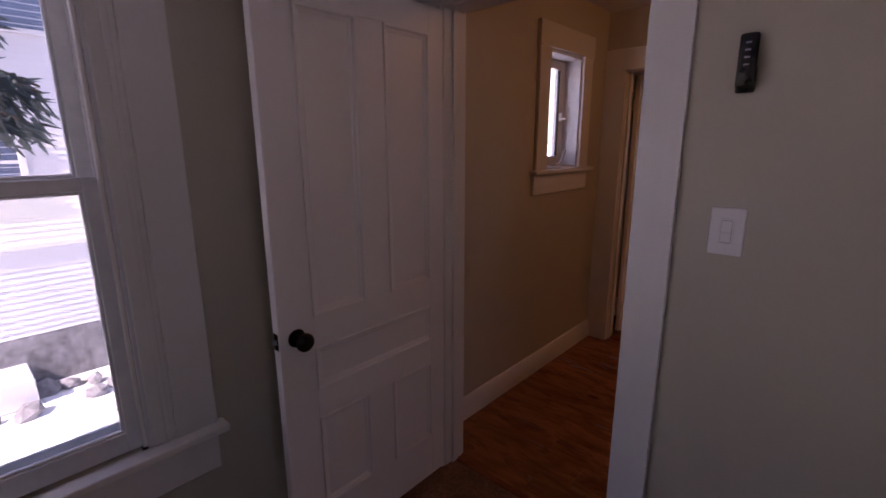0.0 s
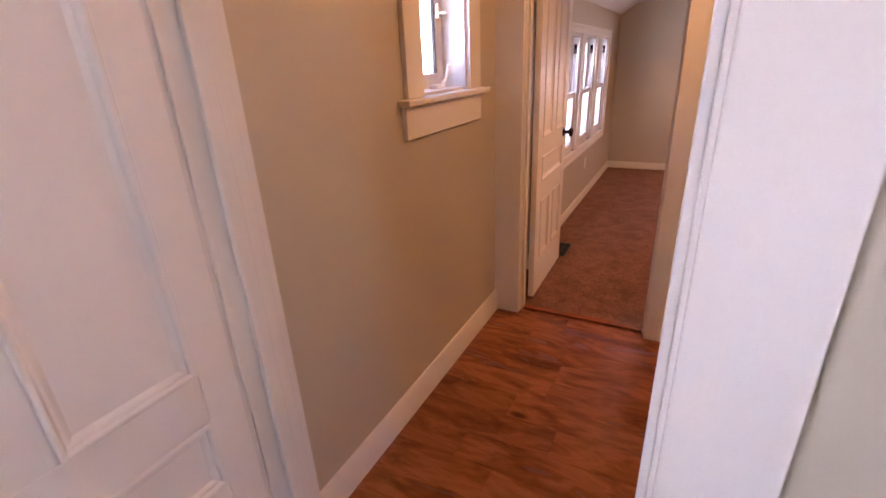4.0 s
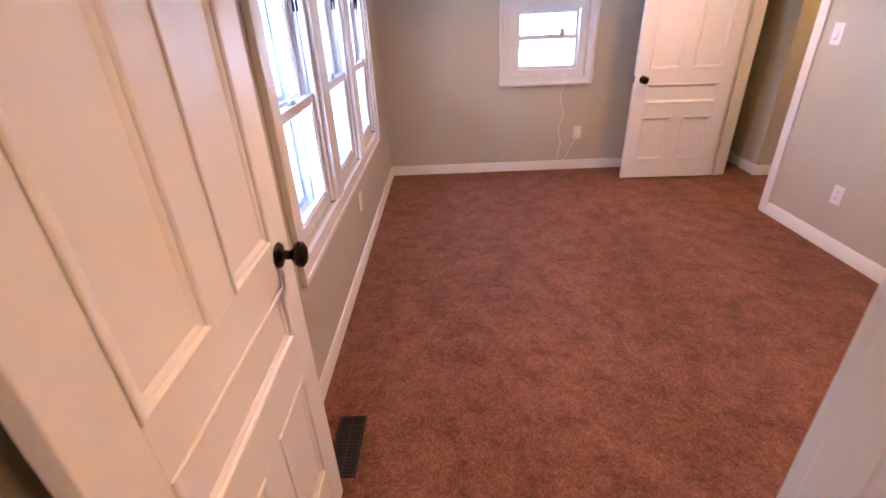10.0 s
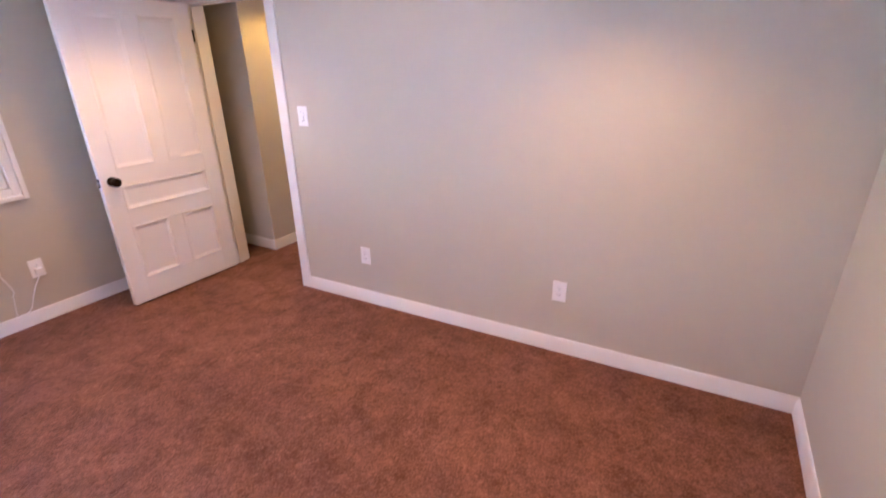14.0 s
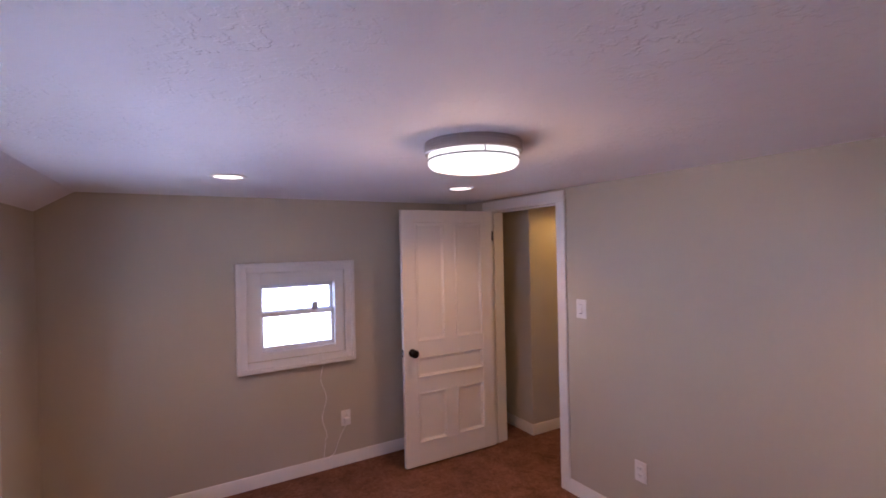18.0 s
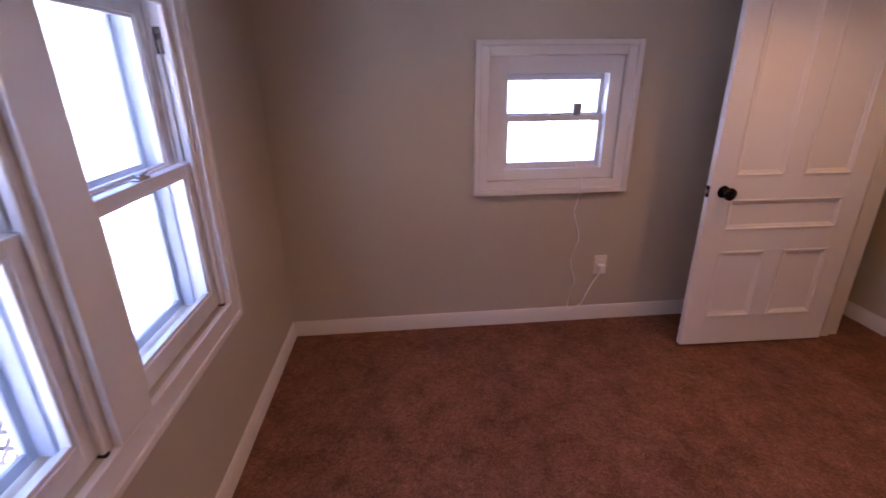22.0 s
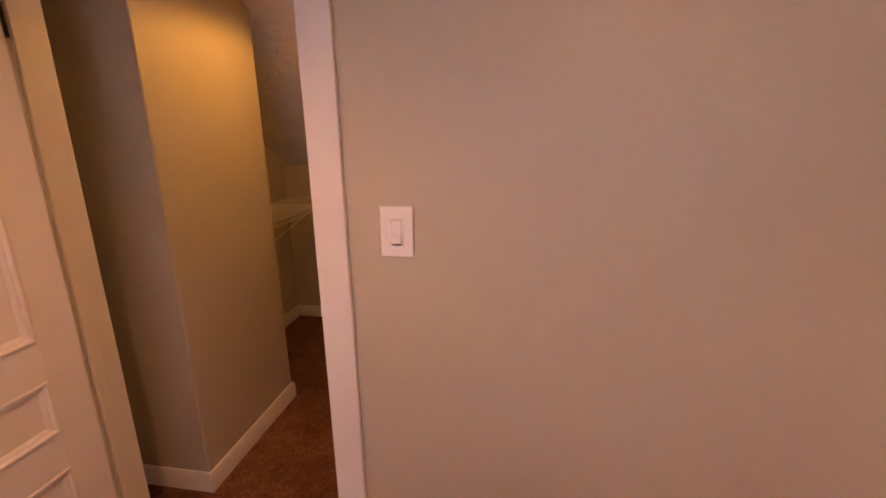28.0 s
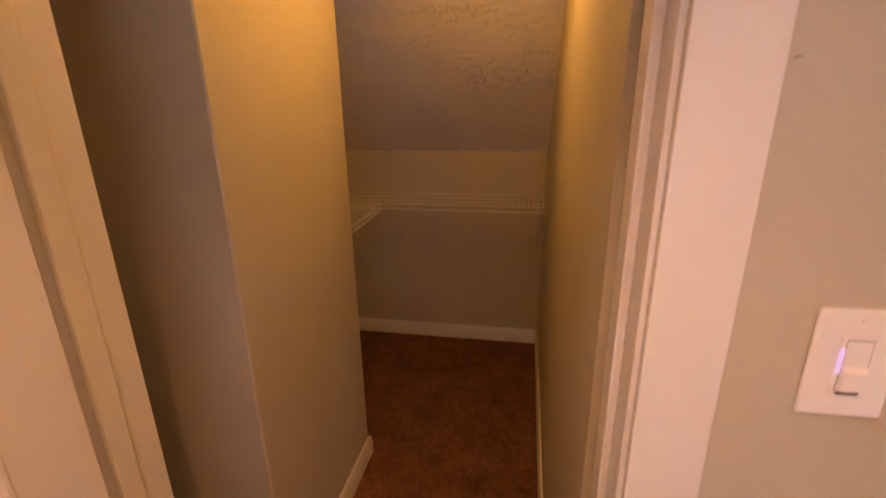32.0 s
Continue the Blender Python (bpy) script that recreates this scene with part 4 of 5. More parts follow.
# antenna stuck on the far window with its cord to the outlet
ant = thing("window_sensor", "small grey clip-on sensor at the window", "sensor", NORTH_TURN @ pose(1.590, FAR + 0.044, fm + 0.014))
part("body", boxes((-0.022, 0.022, -0.010, 0.010, 0.0, 0.055), bev=0.003), STORM, ant)
part("screen", boxes((-0.014, 0.014, -0.012, -0.009, 0.018, 0.046), bev=0.001), STORM, ant)
part("clip", boxes((-0.012, 0.012, -0.012, 0.012, -0.008, 0.004), bev=0.001), STEEL, ant)
cord_pts = []
for k in range(60):
    f = k / 59
    z = 1.215 * (1 - f) + 0.085 * f
    wig = 0.017 * math.sin(f * 24) * (1.0 if 0.35 < f < 0.85 else 0.35)
    y = FAR + 0.030 if z > 0.905 else FAR - 0.034 if z > 0.80 else FAR - 0.006
    cord_pts.append((1.592 + 0.030 * f + 0.02 * math.sin(f * 3.0) + wig, y, z))
for k in range(1, 14):
    f = k / 13
    cord_pts.append((1.622 + 0.16 * f + 0.01 * math.sin(f * 7), FAR - 0.022 - 0.012 * math.sin(f * 3.1), 0.085 + 0.23 * f ** 1.6 + 0.01 * math.sin(f * 9)))
part("cord", tube(cord_pts, 0.0034, 6), PLASTIC, ant, "thin white cord", smooth=True).matrix_parent_inverse = pose(1.590, FAR + 0.044, fm + 0.014).inverted()


# ---------------------------------------------------------------- wall plates
def wall_plate(m, name, label, category, w, h, group=""):
    """A cover plate at the origin in the x-z plane, facing -y."""
    t = thing(name, label, category, m, group)
    bm = bmesh.new()
    bevel_box(bm, -w / 2, w / 2, -0.006, 0, -h / 2, h / 2, bev=0.003, seg=2)
    part("cover_plate", bm, PLASTIC, t, smooth=False)
    return t


def screw(parent, x, z, y=-0.0065):
    part("screw", revolve([(0.0002, -0.0012), (0.0026, -0.001), (0.0028, 0.0005), (0.0002, 0.0006)], 12, "y"), PLASTIC, parent).location = (x, y, z)


def dimmer(m, w, h, label, led=True):
    t = wall_plate(m, "light_switch", label, "switch", w, h)
    s = h / 0.122
    part("insert", boxes((-0.0165 * s, 0.0165 * s, -0.0085, -0.0055, -0.0335 * s, 0.0335 * s), bev=0.001), PLASTIC, t)
    # no real recess: mid-grey plate, the groove's shade put into its colour
    part("gap", boxes((-0.0125 * s, 0.0125 * s, -0.0090, -0.0080, -0.0295 * s, 0.0295 * s), bev=0), GROOVE_SHADE, t)
    low = -0.0140 if led else -0.0112
    bm = prism([(-0.0092, 0.0275 * s), (-0.0098, 0.0), (low, -0.0050 * s), (low - 0.0008, -0.0260 * s), (-0.0060, -0.0280 * s), (-0.0060, 0.0280 * s)], "x", -0.0112 * s, 0.0112 * s)
    part("paddle", bm, PLASTIC, t, "white rocker paddle")
    if led:
        part("pilot_light", boxes((-0.0165 * s, -0.0122 * s, -0.0098, -0.0082, -0.008 * s, 0.020 * s), bev=0), BLUE_LED, t, "blue pilot light")
        part("slot", boxes((-0.010 * s, 0.010 * s, -0.0100, -0.0082, -0.0316 * s, -0.0296 * s), bev=0), DARK_GAP, t)
    for z in (0.048 * s, -0.048 * s):
        screw(t, 0, z)
    return t


def outlet(m, label="white duplex outlet on the greige wall", w=0.075, h=0.118, mat=PLASTIC):
    t = wall_plate(m, "outlet", label, "outlet", w, h, "wall outlets")
    for z in (0.020, -0.020):
        r = part("receptacle", boxes((-0.0165, 0.0165, -0.0085, -0.0055, z - 0.014, z + 0.014), bev=0.003, seg=2), PLASTIC, t)
        part("slot", boxes((-0.0075, -0.0055, -0.0090, -0.0080, z - 0.002, z + 0.007), bev=0), DARK_GAP, r)
        part("slot", boxes((0.0050, 0.0070, -0.0090, -0.0080, z - 0.002, z + 0.006), bev=0), DARK_GAP, r)
        part("slot", boxes((-0.0022, 0.0022, -0.0090, -0.0080, z - 0.0095, z - 0.0055), bev=0), DARK_GAP, r)
    screw(t, 0, 0)
    return t


EAST_TURN = -90 + math.degrees(math.atan(EAST_SKEW))
dimmer(pose(1.222, YA0, 1.281), 0.084, 0.129, "white rocker switch on the greige wall", led=False)
dimmer(pose(1.103, 0, 1.059), 0.088, 0.136, "white rocker switch on the hall wall", led=False)
dimmer(pose(east_face(2.947), 2.947, 1.244, 0, 0, EAST_TURN), 0.080, 0.122, "white dimmer switch with a blue pilot light")
outlet(pose(east_face(2.540), 2.540, 0.360, 0, 0, EAST_TURN))
outlet(pose(east_face(1.246), 1.246, 0.388, 0, 0, EAST_TURN))
outlet(NORTH_TURN @ pose(1.795, FAR, 0.368), "white duplex outlet with a plug-in adapter")
outlet(pose(0, 2.600, 0.400, 0, 0, 90), "white duplex outlet below the windows")
plug = thing("plug_adapter", "small white adapter plugged into the outlet", "adapter", NORTH_TURN @ pose(1.795, FAR - 0.009, 0.352))
part("body", boxes((-0.020, 0.020, -0.030, 0, -0.026, 0.022), bev=0.004, seg=2), PLASTIC, plug)
part("prongs", boxes((-0.007, -0.005, -0.002, 0.004, -0.004, 0.006), (0.005, 0.007, -0.002, 0.004, -0.004, 0.006), bev=0), STEEL, plug)
part("grip", boxes((-0.012, 0.012, -0.033, -0.029, -0.018, 0.010), bev=0.002), PLASTIC, plug)

# fan remote in its wall holder
rem = thing("remote_control", "black fan remote in a wall holder", "remote", pose(1.220, YA0, 1.640))
bm = boxes((-0.0215, 0.0215, -0.014, 0.0, -0.004, 0.060), bev=0.006, seg=3)
part("holder", bm, BLACK, rem, "black wall holder")
body = part("handset", boxes((-0.021, 0.021, -0.030, -0.010, 0.006, 0.136), bev=0.009, seg=4), BLACK, rem, "glossy black handset", smooth=True)
for k in range(4):
    part("button", boxes((-0.006, 0.006, -0.0306, -0.0290, 0.060 + k * 0.017, 0.0635 + k * 0.017), bev=0.0005), GREY_MARK, body, "grey button")

# nail left in the wall
nail = thing("nail", "small bent nail stuck in the wall", "nail", pose(east_face(3.056), 3.056, 1.532, 0, 0, EAST_TURN))
part("shank", tube([(0, 0.004, 0), (0.0005, -0.005, 0.0005), (0.001, -0.009, 0.0002)], 0.0009, 6), STEEL, nail)
part("head", revolve([(0.0002, -0.001), (0.0018, -0.0006), (0.0018, 0.0006), (0.0002, 0.001)], 10, "y"), STEEL, nail).location = (0.001, -0.0095, 0)

# floor register
vent = thing("floor_register", "black steel floor register set in the carpet", "vent", pose(0.158, 1.065, CARPET_Z))
vw, vl = 0.055, 0.140
part("frame", boxes((-vw, -vw + 0.012, -vl, vl, 0.0, 0.006), (vw - 0.012, vw, -vl, vl, 0.0, 0.006), (-vw + 0.012, vw - 0.012, -vl, -vl + 0.014, 0.0, 0.006), (-vw + 0.012, vw - 0.012, vl - 0.014, vl, 0.0, 0.006)), BLACK_METAL, vent)
part("duct", boxes((-vw + 0.012, vw - 0.012, -vl + 0.014, vl - 0.014, 0.0005, 0.0015), bev=0), DARK_GAP, vent)
n = 17
for k in range(n):
    y = -vl + 0.022 + k * (2 * vl - 0.044) / (n - 1)
    part("slat", boxes((-vw + 0.011, vw - 0.011, y - 0.0035, y + 0.0035, 0.0015, 0.0048), bev=0.001), BLACK_METAL, vent)
part("divider", boxes((-0.003, 0.003, -vl + 0.014, vl - 0.014, 0.002, 0.0054), bev=0.001), BLACK_METAL, vent)

# ---------------------------------------------------------------- ceiling lights
LAMP_AT = (1.655, 2.215)
cl = thing("ceiling_light", "round flush ceiling light with nickel rim, lit", "ceiling light", pose(LAMP_AT[0], LAMP_AT[1], CEIL))
part("rim", revolve([(0.150, 0.0), (0.174, 0.0), (0.176, -0.004), (0.176, -0.038), (0.172, -0.041), (0.166, -0.041), (0.166, -0.006), (0.150, -0.004)], 64), NICKEL, cl, "brushed nickel rim", smooth=True)
part("upper_diffuser", revolve([(0.02, -0.038), (0.160, -0.038), (0.163, -0.042), (0.164, -0.056), (0.160, -0.059), (0.02, -0.059)], 64), LAMP_GLASS, cl, "lit opal glass ring", smooth=True)
part("band", revolve([(0.150, -0.0592), (0.166, -0.0592), (0.167, -0.0612), (0.166, -0.0632), (0.150, -0.0632)], 64), BRONZE, cl, "thin dark band", smooth=True)
part("lower_diffuser", revolve([(0.02, -0.0630), (0.161, -0.0630), (0.164, -0.067), (0.162, -0.080), (0.152, -0.090), (0.128, -0.096), (0.07, -0.0985), (0.01, -0.099)], 64), LAMP_GLASS, cl, "lit opal glass bowl", smooth=True)
for k in range(3):
    a = radians(250 + 120 * k)
    part("strut", tube([(0.168 * math.cos(a), 0.168 * math.sin(a), -0.038), (0.168 * math.cos(a), 0.168 * math.sin(a), -0.063)], 0.0018, 8), BRONZE, cl, "small strut")

lamp("ceiling_bulb", "POINT", (LAMP_AT[0], LAMP_AT[1], CEIL - 0.15), 0.8, (1.0, 0.60, 0.27), 0.07)


def downlight(x, y, z, glow, watts, colour, label, cone=118, edge=1.0):
    d = thing("recessed_light", label, "recessed light", pose(x, y, z), "recessed lights")
    part("trim_ring", revolve([(0.064, 0.004), (0.064, -0.003), (0.070, -0.006), (0.086, -0.003), (0.088, 0.0), (0.088, 0.002)], 40), TRIM, d, "white trim ring", smooth=True)
    part("lens", revolve([(0.001, -0.0015), (0.060, -0.0015), (0.0638, -0.0005), (0.0638, 0.002), (0.001, 0.002)], 40), glow, d, "glowing lens")
    lamp("downlight_beam", "SPOT", (x, y, z - 0.012), watts, colour, 0.06, cone, edge)
    return d


for x, y, w in ((0.937, 3.324, 2.1), (2.293, 3.324, 2.9), (2.370, 1.05, 3.2), (0.937, 1.05, 3.9)):
    downlight(x, y, CEIL, CAN_GLOW, w, WARM, "white recessed ceiling light, lit", 134, 0.8)
downlight(3.755, 3.475, CEIL, CLOSET_GLOW, 1.6, (1.0, 0.52, 0.10), "white recessed closet light, lit", 166, 0.35)

# hall light, a small flush dome
hl = thing("hall_light", "small round flush hall light, lit", "ceiling light", pose(1.45, -0.50, HALL_CEIL))
part("rim", revolve([(0.10, 0.0), (0.130, 0.0), (0.131, -0.022), (0.122, -0.026), (0.10, -0.004)], 40), NICKEL, hl, smooth=True)
part("diffuser", revolve([(0.02, -0.024), (0.121, -0.024), (0.118, -0.050), (0.098, -0.074), (0.05, -0.086), (0.005, -0.088)], 40), CLOSET_GLOW, hl, "lit opal dome", smooth=True)
lamp("hall_bulb", "POINT", (1.45, -0.50, HALL_CEIL - 0.16), 1.65, AMBER, 0.08)

# smoke detector
sd = thing("smoke_detector", "round white smoke detector on the ceiling", "smoke detector", pose(1.640, 0.690, CEIL))
part("base", revolve([(0.02, 0.0), (0.072, 0.0), (0.073, -0.008), (0.02, -0.009)], 40), PLASTIC, sd, smooth=True)
part("cover", revolve([(0.02, -0.009), (0.067, -0.010), (0.068, -0.020), (0.062, -0.034), (0.045, -0.040), (0.005, -0.041)], 40), PLASTIC, sd, smooth=True)
part("grille_ring", revolve([(0.0675, -0.0125), (0.0700, -0.0125), (0.0700, -0.0150), (0.0675, -0.0150)], 40), GREY_MARK, sd, "grey vent slot")

# ---------------------------------------------------------------- closet shelving
SH = 0.965
shelf = thing("wire_shelf", "white wire closet shelf along the back wall", "shelf", pose(0, 0, 0), "wire shelves")
SX0, SX1, SY0, SY1 = CLOSET_BACK - 0.305, CLOSET_BACK - 0.006, CLOSET_SIDE + 0.006, CLOSET_END - 0.006
for x, z, r in ((SX0, SH, 0.0032), (SX0, SH - 0.030, 0.0032), (SX0 + 0.10, SH - 0.004, 0.0030), (SX0 + 0.20, SH - 0.004, 0.0030), (SX1, SH - 0.004, 0.0032)):
    part("rail_wire", tube([(x, SY0, z), (x, SY1, z)], r, 8), WIRE, shelf, smooth=True)
k = 0
while SY0 + 0.010 + k * 0.0254 < SY1 - 0.005:
    y = SY0 + 0.010 + k * 0.0254
    part("cross_wire", tube([(SX0, y, SH - 0.032), (SX0 - 0.001, y, SH + 0.002), (SX1, y, SH + 0.002)], 0.0016, 5), WIRE, shelf)
    k += 1
for y in (CLOSET_SIDE + 0.03, 4.02):
    part("brace", tube([(SX0 + 0.01, y, SH - 0.032), (SX0 + 0.05, y, SH - 0.045), (SX1, y, SH - 0.285)], 0.0045, 8), WIRE, shelf, "white diagonal brace", smooth=True)
shelf2 = thing("wire_shelf", "white wire closet shelf along the end wall", "shelf", pose(0, 0, 0), "wire shelves")
LY0, LY1, LX0, LX1 = CLOSET_END - 0.385, CLOSET_END - 0.006, BLOCK[1] + 0.006, SX0 - 0.012
for y, z in ((LY0, SH), (LY0, SH - 0.030), (LY0 + 0.13, SH - 0.004), (LY0 + 0.26, SH - 0.004), (LY1, SH - 0.004)):
    part("rail_wire", tube([(LX0, y, z), (LX1, y, z)], 0.0032, 8), WIRE, shelf2, smooth=True)
k = 0
while LX0 + 0.010 + k * 0.0254 < LX1 - 0.004:
    x = LX0 + 0.010 + k * 0.0254
    part("cross_wire", tube([(x, LY0, SH - 0.032), (x, LY0 - 0.001, SH + 0.002), (x, LY1, SH + 0.002)], 0.0016, 5), WIRE, shelf2)
    k += 1
part("brace", tube([(LX1 - 0.06, LY0 + 0.01, SH - 0.032), (LX1 - 0.06, LY0 + 0.05, SH - 0.045), (LX1 - 0.06, LY1, SH - 0.300)], 0.0045, 8), WIRE, shelf2, "white diagonal brace", smooth=True)

# ---------------------------------------------------------------- stairs and balustrade
RISE, RUN, STEPS = 0.190, 0.218, 12
for k in range(1, STEPS):
    x = EDGE + RUN * (k - 1)
    st = tagged(new("stair_step"), "stair step covered in brown carpet", "stair", kind="structure")
    bm = bmesh.new()
    bevel_box(bm, x - 0.004, x + RUN + 0.024, WELL + 0.002, -0.022, -RISE * k - 0.032, -RISE * k, bev=0.012, seg=3)
    part("tread", bm, CARPET, st, "brown carpeted tread", smooth=True)
    part("riser", boxes((x + RUN - 0.004, x + RUN + 0.006, WELL + 0.002, -0.022, -RISE * (k + 1), -RISE * k - 0.032), bev=0), CARPET, st, "brown carpeted riser")
structure("first_riser", boxes((EDGE - 0.003, EDGE + 0.004, WELL + 0.002, -0.022, -RISE, -0.018), bev=0), CARPET, "brown carpeted riser", "stair")

# skirt board on the hall wall, with its moulded cap
sl = RISE / RUN
x_end = 3.6


def skirt_z(x):
    return -0.030 - sl * (x - 1.262)


structure("skirt_board", prism([(EDGE + 0.002, -0.60), (EDGE + 0.002, -0.036), (1.262, -0.036), (x_end, skirt_z(x_end)), (x_end, skirt_z(x_end) - 0.42), (EDGE + 0.3, -0.60)], "y", -0.018, -0.0005), TRIM, "white stair skirt board", "trim")
for lo, hi, d in ((-0.010, 0.004, 0.046), (0.006, 0.018, 0.038), (0.020, 0.032, 0.028), (-0.052, -0.036, 0.034)):
    structure("skirt_moulding", prism([(1.250, skirt_z(1.250) + lo), (1.250, skirt_z(1.250) + hi), (x_end, skirt_z(x_end) + hi), (x_end, skirt_z(x_end) + lo)], "y", -d, -0.0005), TRIM, "white moulded skirt cap", "trim")
structure("plinth_block", prism([(DOOR_B[1] + CWB + 0.0005, 0.0), (DOOR_B[1] + CWB + 0.0005, 0.128), (1.085, 0.132), (1.270, -0.012), (1.285, -0.034), (EDGE + 0.002, -0.034), (EDGE + 0.002, 0.0)], "y", -0.020, -0.0005), TRIM, "white baseboard stepping down to the stairs", "trim")
structure("plinth_cap", prism([(DOOR_B[1] + CWB + 0.0005, 0.128), (DOOR_B[1] + CWB + 0.0005, 0.140), (1.089, 0.144), (1.294, -0.016), (1.285, -0.030), (1.084, 0.130)], "y", -0.027, -0.0005), TRIM, "white cap of the baseboard", "trim")
structure("plinth_foot", boxes((EDGE + 0.003, 1.300, -0.034, -0.0005, -0.034, -0.016), bev=0.002), TRIM, "white nosing block", "trim")

# newel post
NX, NY = 1.226, -1.011
nw = thing("newel_post", "white square newel post with a stepped cap", "newel post", pose(NX, NY, 0))
part("base", boxes((-0.037, 0.037, -0.037, 0.037, -0.16, 0.795), bev=0.003), TRIM, nw)
for s in (0, 1, 2, 3):
    bm = boxes((-0.022, 0.022, -0.0390, -0.0360, 0.16, 0.70), bev=0.0025)
    bmesh.ops.rotate(bm, verts=bm.verts, matrix=Matrix.Rotation(math.pi / 2 * s, 3, "Z"))
    part("panel_moulding", bm, TRIM, nw)
bm = bmesh.new()
bevel_box(bm, -0.044, 0.044, -0.044, 0.044, 0.795, 0.812, bev=0.004, seg=2)
part("band", bm, TRIM, nw)
part("shaft", boxes((-0.034, 0.034, -0.034, 0.034, 0.812, 1.095), bev=0.003), TRIM, nw)


def square_rings(levels):
    bm = bmesh.new()
    loops = [[bm.verts.new((sx * r, sy * r, z)) for sx, sy in ((-1, -1), (1, -1), (1, 1), (-1, 1))] for r, z in levels]
    for a, b in zip(loops, loops[1:]):
        for k in range(4):
            bm.faces.new((a[k], a[(k + 1) % 4], b[(k + 1) % 4], b[k]))
    bm.faces.new(loops[0]), bm.faces.new(loops[-1])
    bmesh.ops.recalc_face_normals(bm, faces=bm.faces)
    return bm


part("cap", square_rings([(0.0345, 1.070), (0.038, 1.078), (0.040, 1.092), (0.045, 1.106), (0.052, 1.114), (0.054, 1.120), (0.054, 1.132), (0.051, 1.138), (0.043, 1.142), (0.043, 1.152), (0.040, 1.156)]), TRIM, nw, "white stepped newel cap")

# rail and balusters along the well
RAIL_Z = 1.040
bal = thing("balustrade", "white wooden balustrade along the stairwell", "balustrade", pose(0, 0, 0))
part("handrail", prism([(NY - 0.036, RAIL_Z - 0.042), (NY + 0.036, RAIL_Z - 0.042), (NY + 0.040, RAIL_Z - 0.030), (NY + 0.040, RAIL_Z - 0.010), (NY + 0.030, RAIL_Z), (NY - 0.030, RAIL_Z), (NY - 0.040, RAIL_Z - 0.010), (NY - 0.040, RAIL_Z - 0.030)], "x", NX + 0.0345, 3.18), TRIM, bal, "white handrail")
part("shoe_rail", boxes((NX + 0.038, 3.18, NY - 0.034, NY + 0.034, 0.0, 0.026), bev=0.003), TRIM, bal)
k = 0
while NX + 0.059 + k * 0.092 < 3.1:
    x = NX + 0.059 + k * 0.092
    part("baluster", boxes((x - 0.018, x + 0.018, NY - 0.018, NY + 0.018, 0.026, RAIL_Z - 0.042), bev=0.003), TRIM, bal)
    k += 1

# ---------------------------------------------------------------- hall planks, threshold and nosing
floor_hall = tagged(new("floor_hall"), "knotty reddish laminate plank floor", "floor", kind="structure")
PW = 0.152
rng = random.Random(7)
y = 0.012
row = 0
while y > -1.86:
    y_lo = max(y - PW + 0.0006, -1.858)
    x_max = EDGE - 0.062 if y > WELL - 0.005 else 3.18
    x = 0.001
    first = rng.uniform(0.25, 0.9)
    while x < x_max - 0.02:
        x1 = min(x + first, x_max)
        if x_max - x1 < 0.12:
            x1 = x_max
        pl = part("plank", boxes((x, x1 - 0.0005, y_lo, y, -0.012, rng.uniform(-0.0003, 0.0)), bev=0.0003), PLANK, floor_hall)
        x, first = x1, 1.22
    y -= PW
    row += 1
part("plank", boxes((0.158, 0.876, 0.0132, 0.040, -0.012, 0.0), bev=0.001), PLANK, floor_hall)
structure("stair_nosing", boxes((EDGE - 0.062, EDGE + 0.012, WELL - 0.004, -0.0225, -0.020, 0.0035), bev=0.005, seg=3), NOSING, "reddish laminate stair nosing", "nosing")
structure("threshold", boxes((DOOR_B[0] + 0.001, DOOR_B[1] - 0.001, 0.038, 0.078, -0.004, 0.016), bev=0.005, seg=3), THRESHOLD, "reddish threshold strip at the carpet", "threshold")
structure("threshold_first", boxes((DOOR_A[0] + 0.001, DOOR_A[1] - 0.001, -1.885, -1.850, -0.004, 0.016), bev=0.005, seg=3), THRESHOLD, "reddish threshold strip at the carpet", "threshold")

# ---------------------------------------------------------------- outside
def ground_material():
    m, nt, b = material("snow_patched_ground", 0.85)
    vec = place_of(nt)
    big = noise_of(nt, vec, 0.5, 5.0)
    fine = noise_of(nt, vec, 9.0, 6.0)
    soil = ramp_of(nt, fine, [(0.3, (0.20, 0.16, 0.12)), (0.7, (0.38, 0.34, 0.28))])
    snow = ramp_of(nt, fine, [(0.3, (0.80, 0.81, 0.83)), (0.7, (0.90, 0.91, 0.92))])
    nt.links.new(blend_of(nt, ramp_of(nt, big, [(0.34, (0, 0, 0)), (0.43, (1, 1, 1))]), soil, snow), b.inputs["Base Color"])
    bump_of(nt, b, fine, 0.6, 0.03)
    return m


GROUND_MAT = ground_material()
bm = bmesh.new()
bmesh.ops.create_grid(bm, x_segments=60, y_segments=60, size=60)
for v in bm.verts:
    d = v.co.length
    v.co *= 1 + (d / 60) ** 3 * 30
    v.co.z = GROUND + 0.06 * noise.noise(v.co * 0.3)
tagged(new("ground", mesh_of("ground", bm, GROUND_MAT, True)), "bright ground patched with old snow", "ground", kind="structure")

SIDING = painted("white_lap_siding", (0.60, 0.61, 0.64), 0.55, stain=0.02)
CREAM = painted("cream_lap_siding", (0.72, 0.72, 0.67), 0.6, stain=0.03)
STONE = simple("grey_field_stone", (0.19, 0.19, 0.20), 0.85, 0, 0.45, 6, 0.6)
FAR_GLASS = simple("dark_far_glass", (0.10, 0.14, 0.22), 0.08, 0, 0.1)
SHINGLE_M = simple("pale_asphalt_shingle", (0.66, 0.63, 0.62), 0.9, 0, 0.15, 60, 0.5)


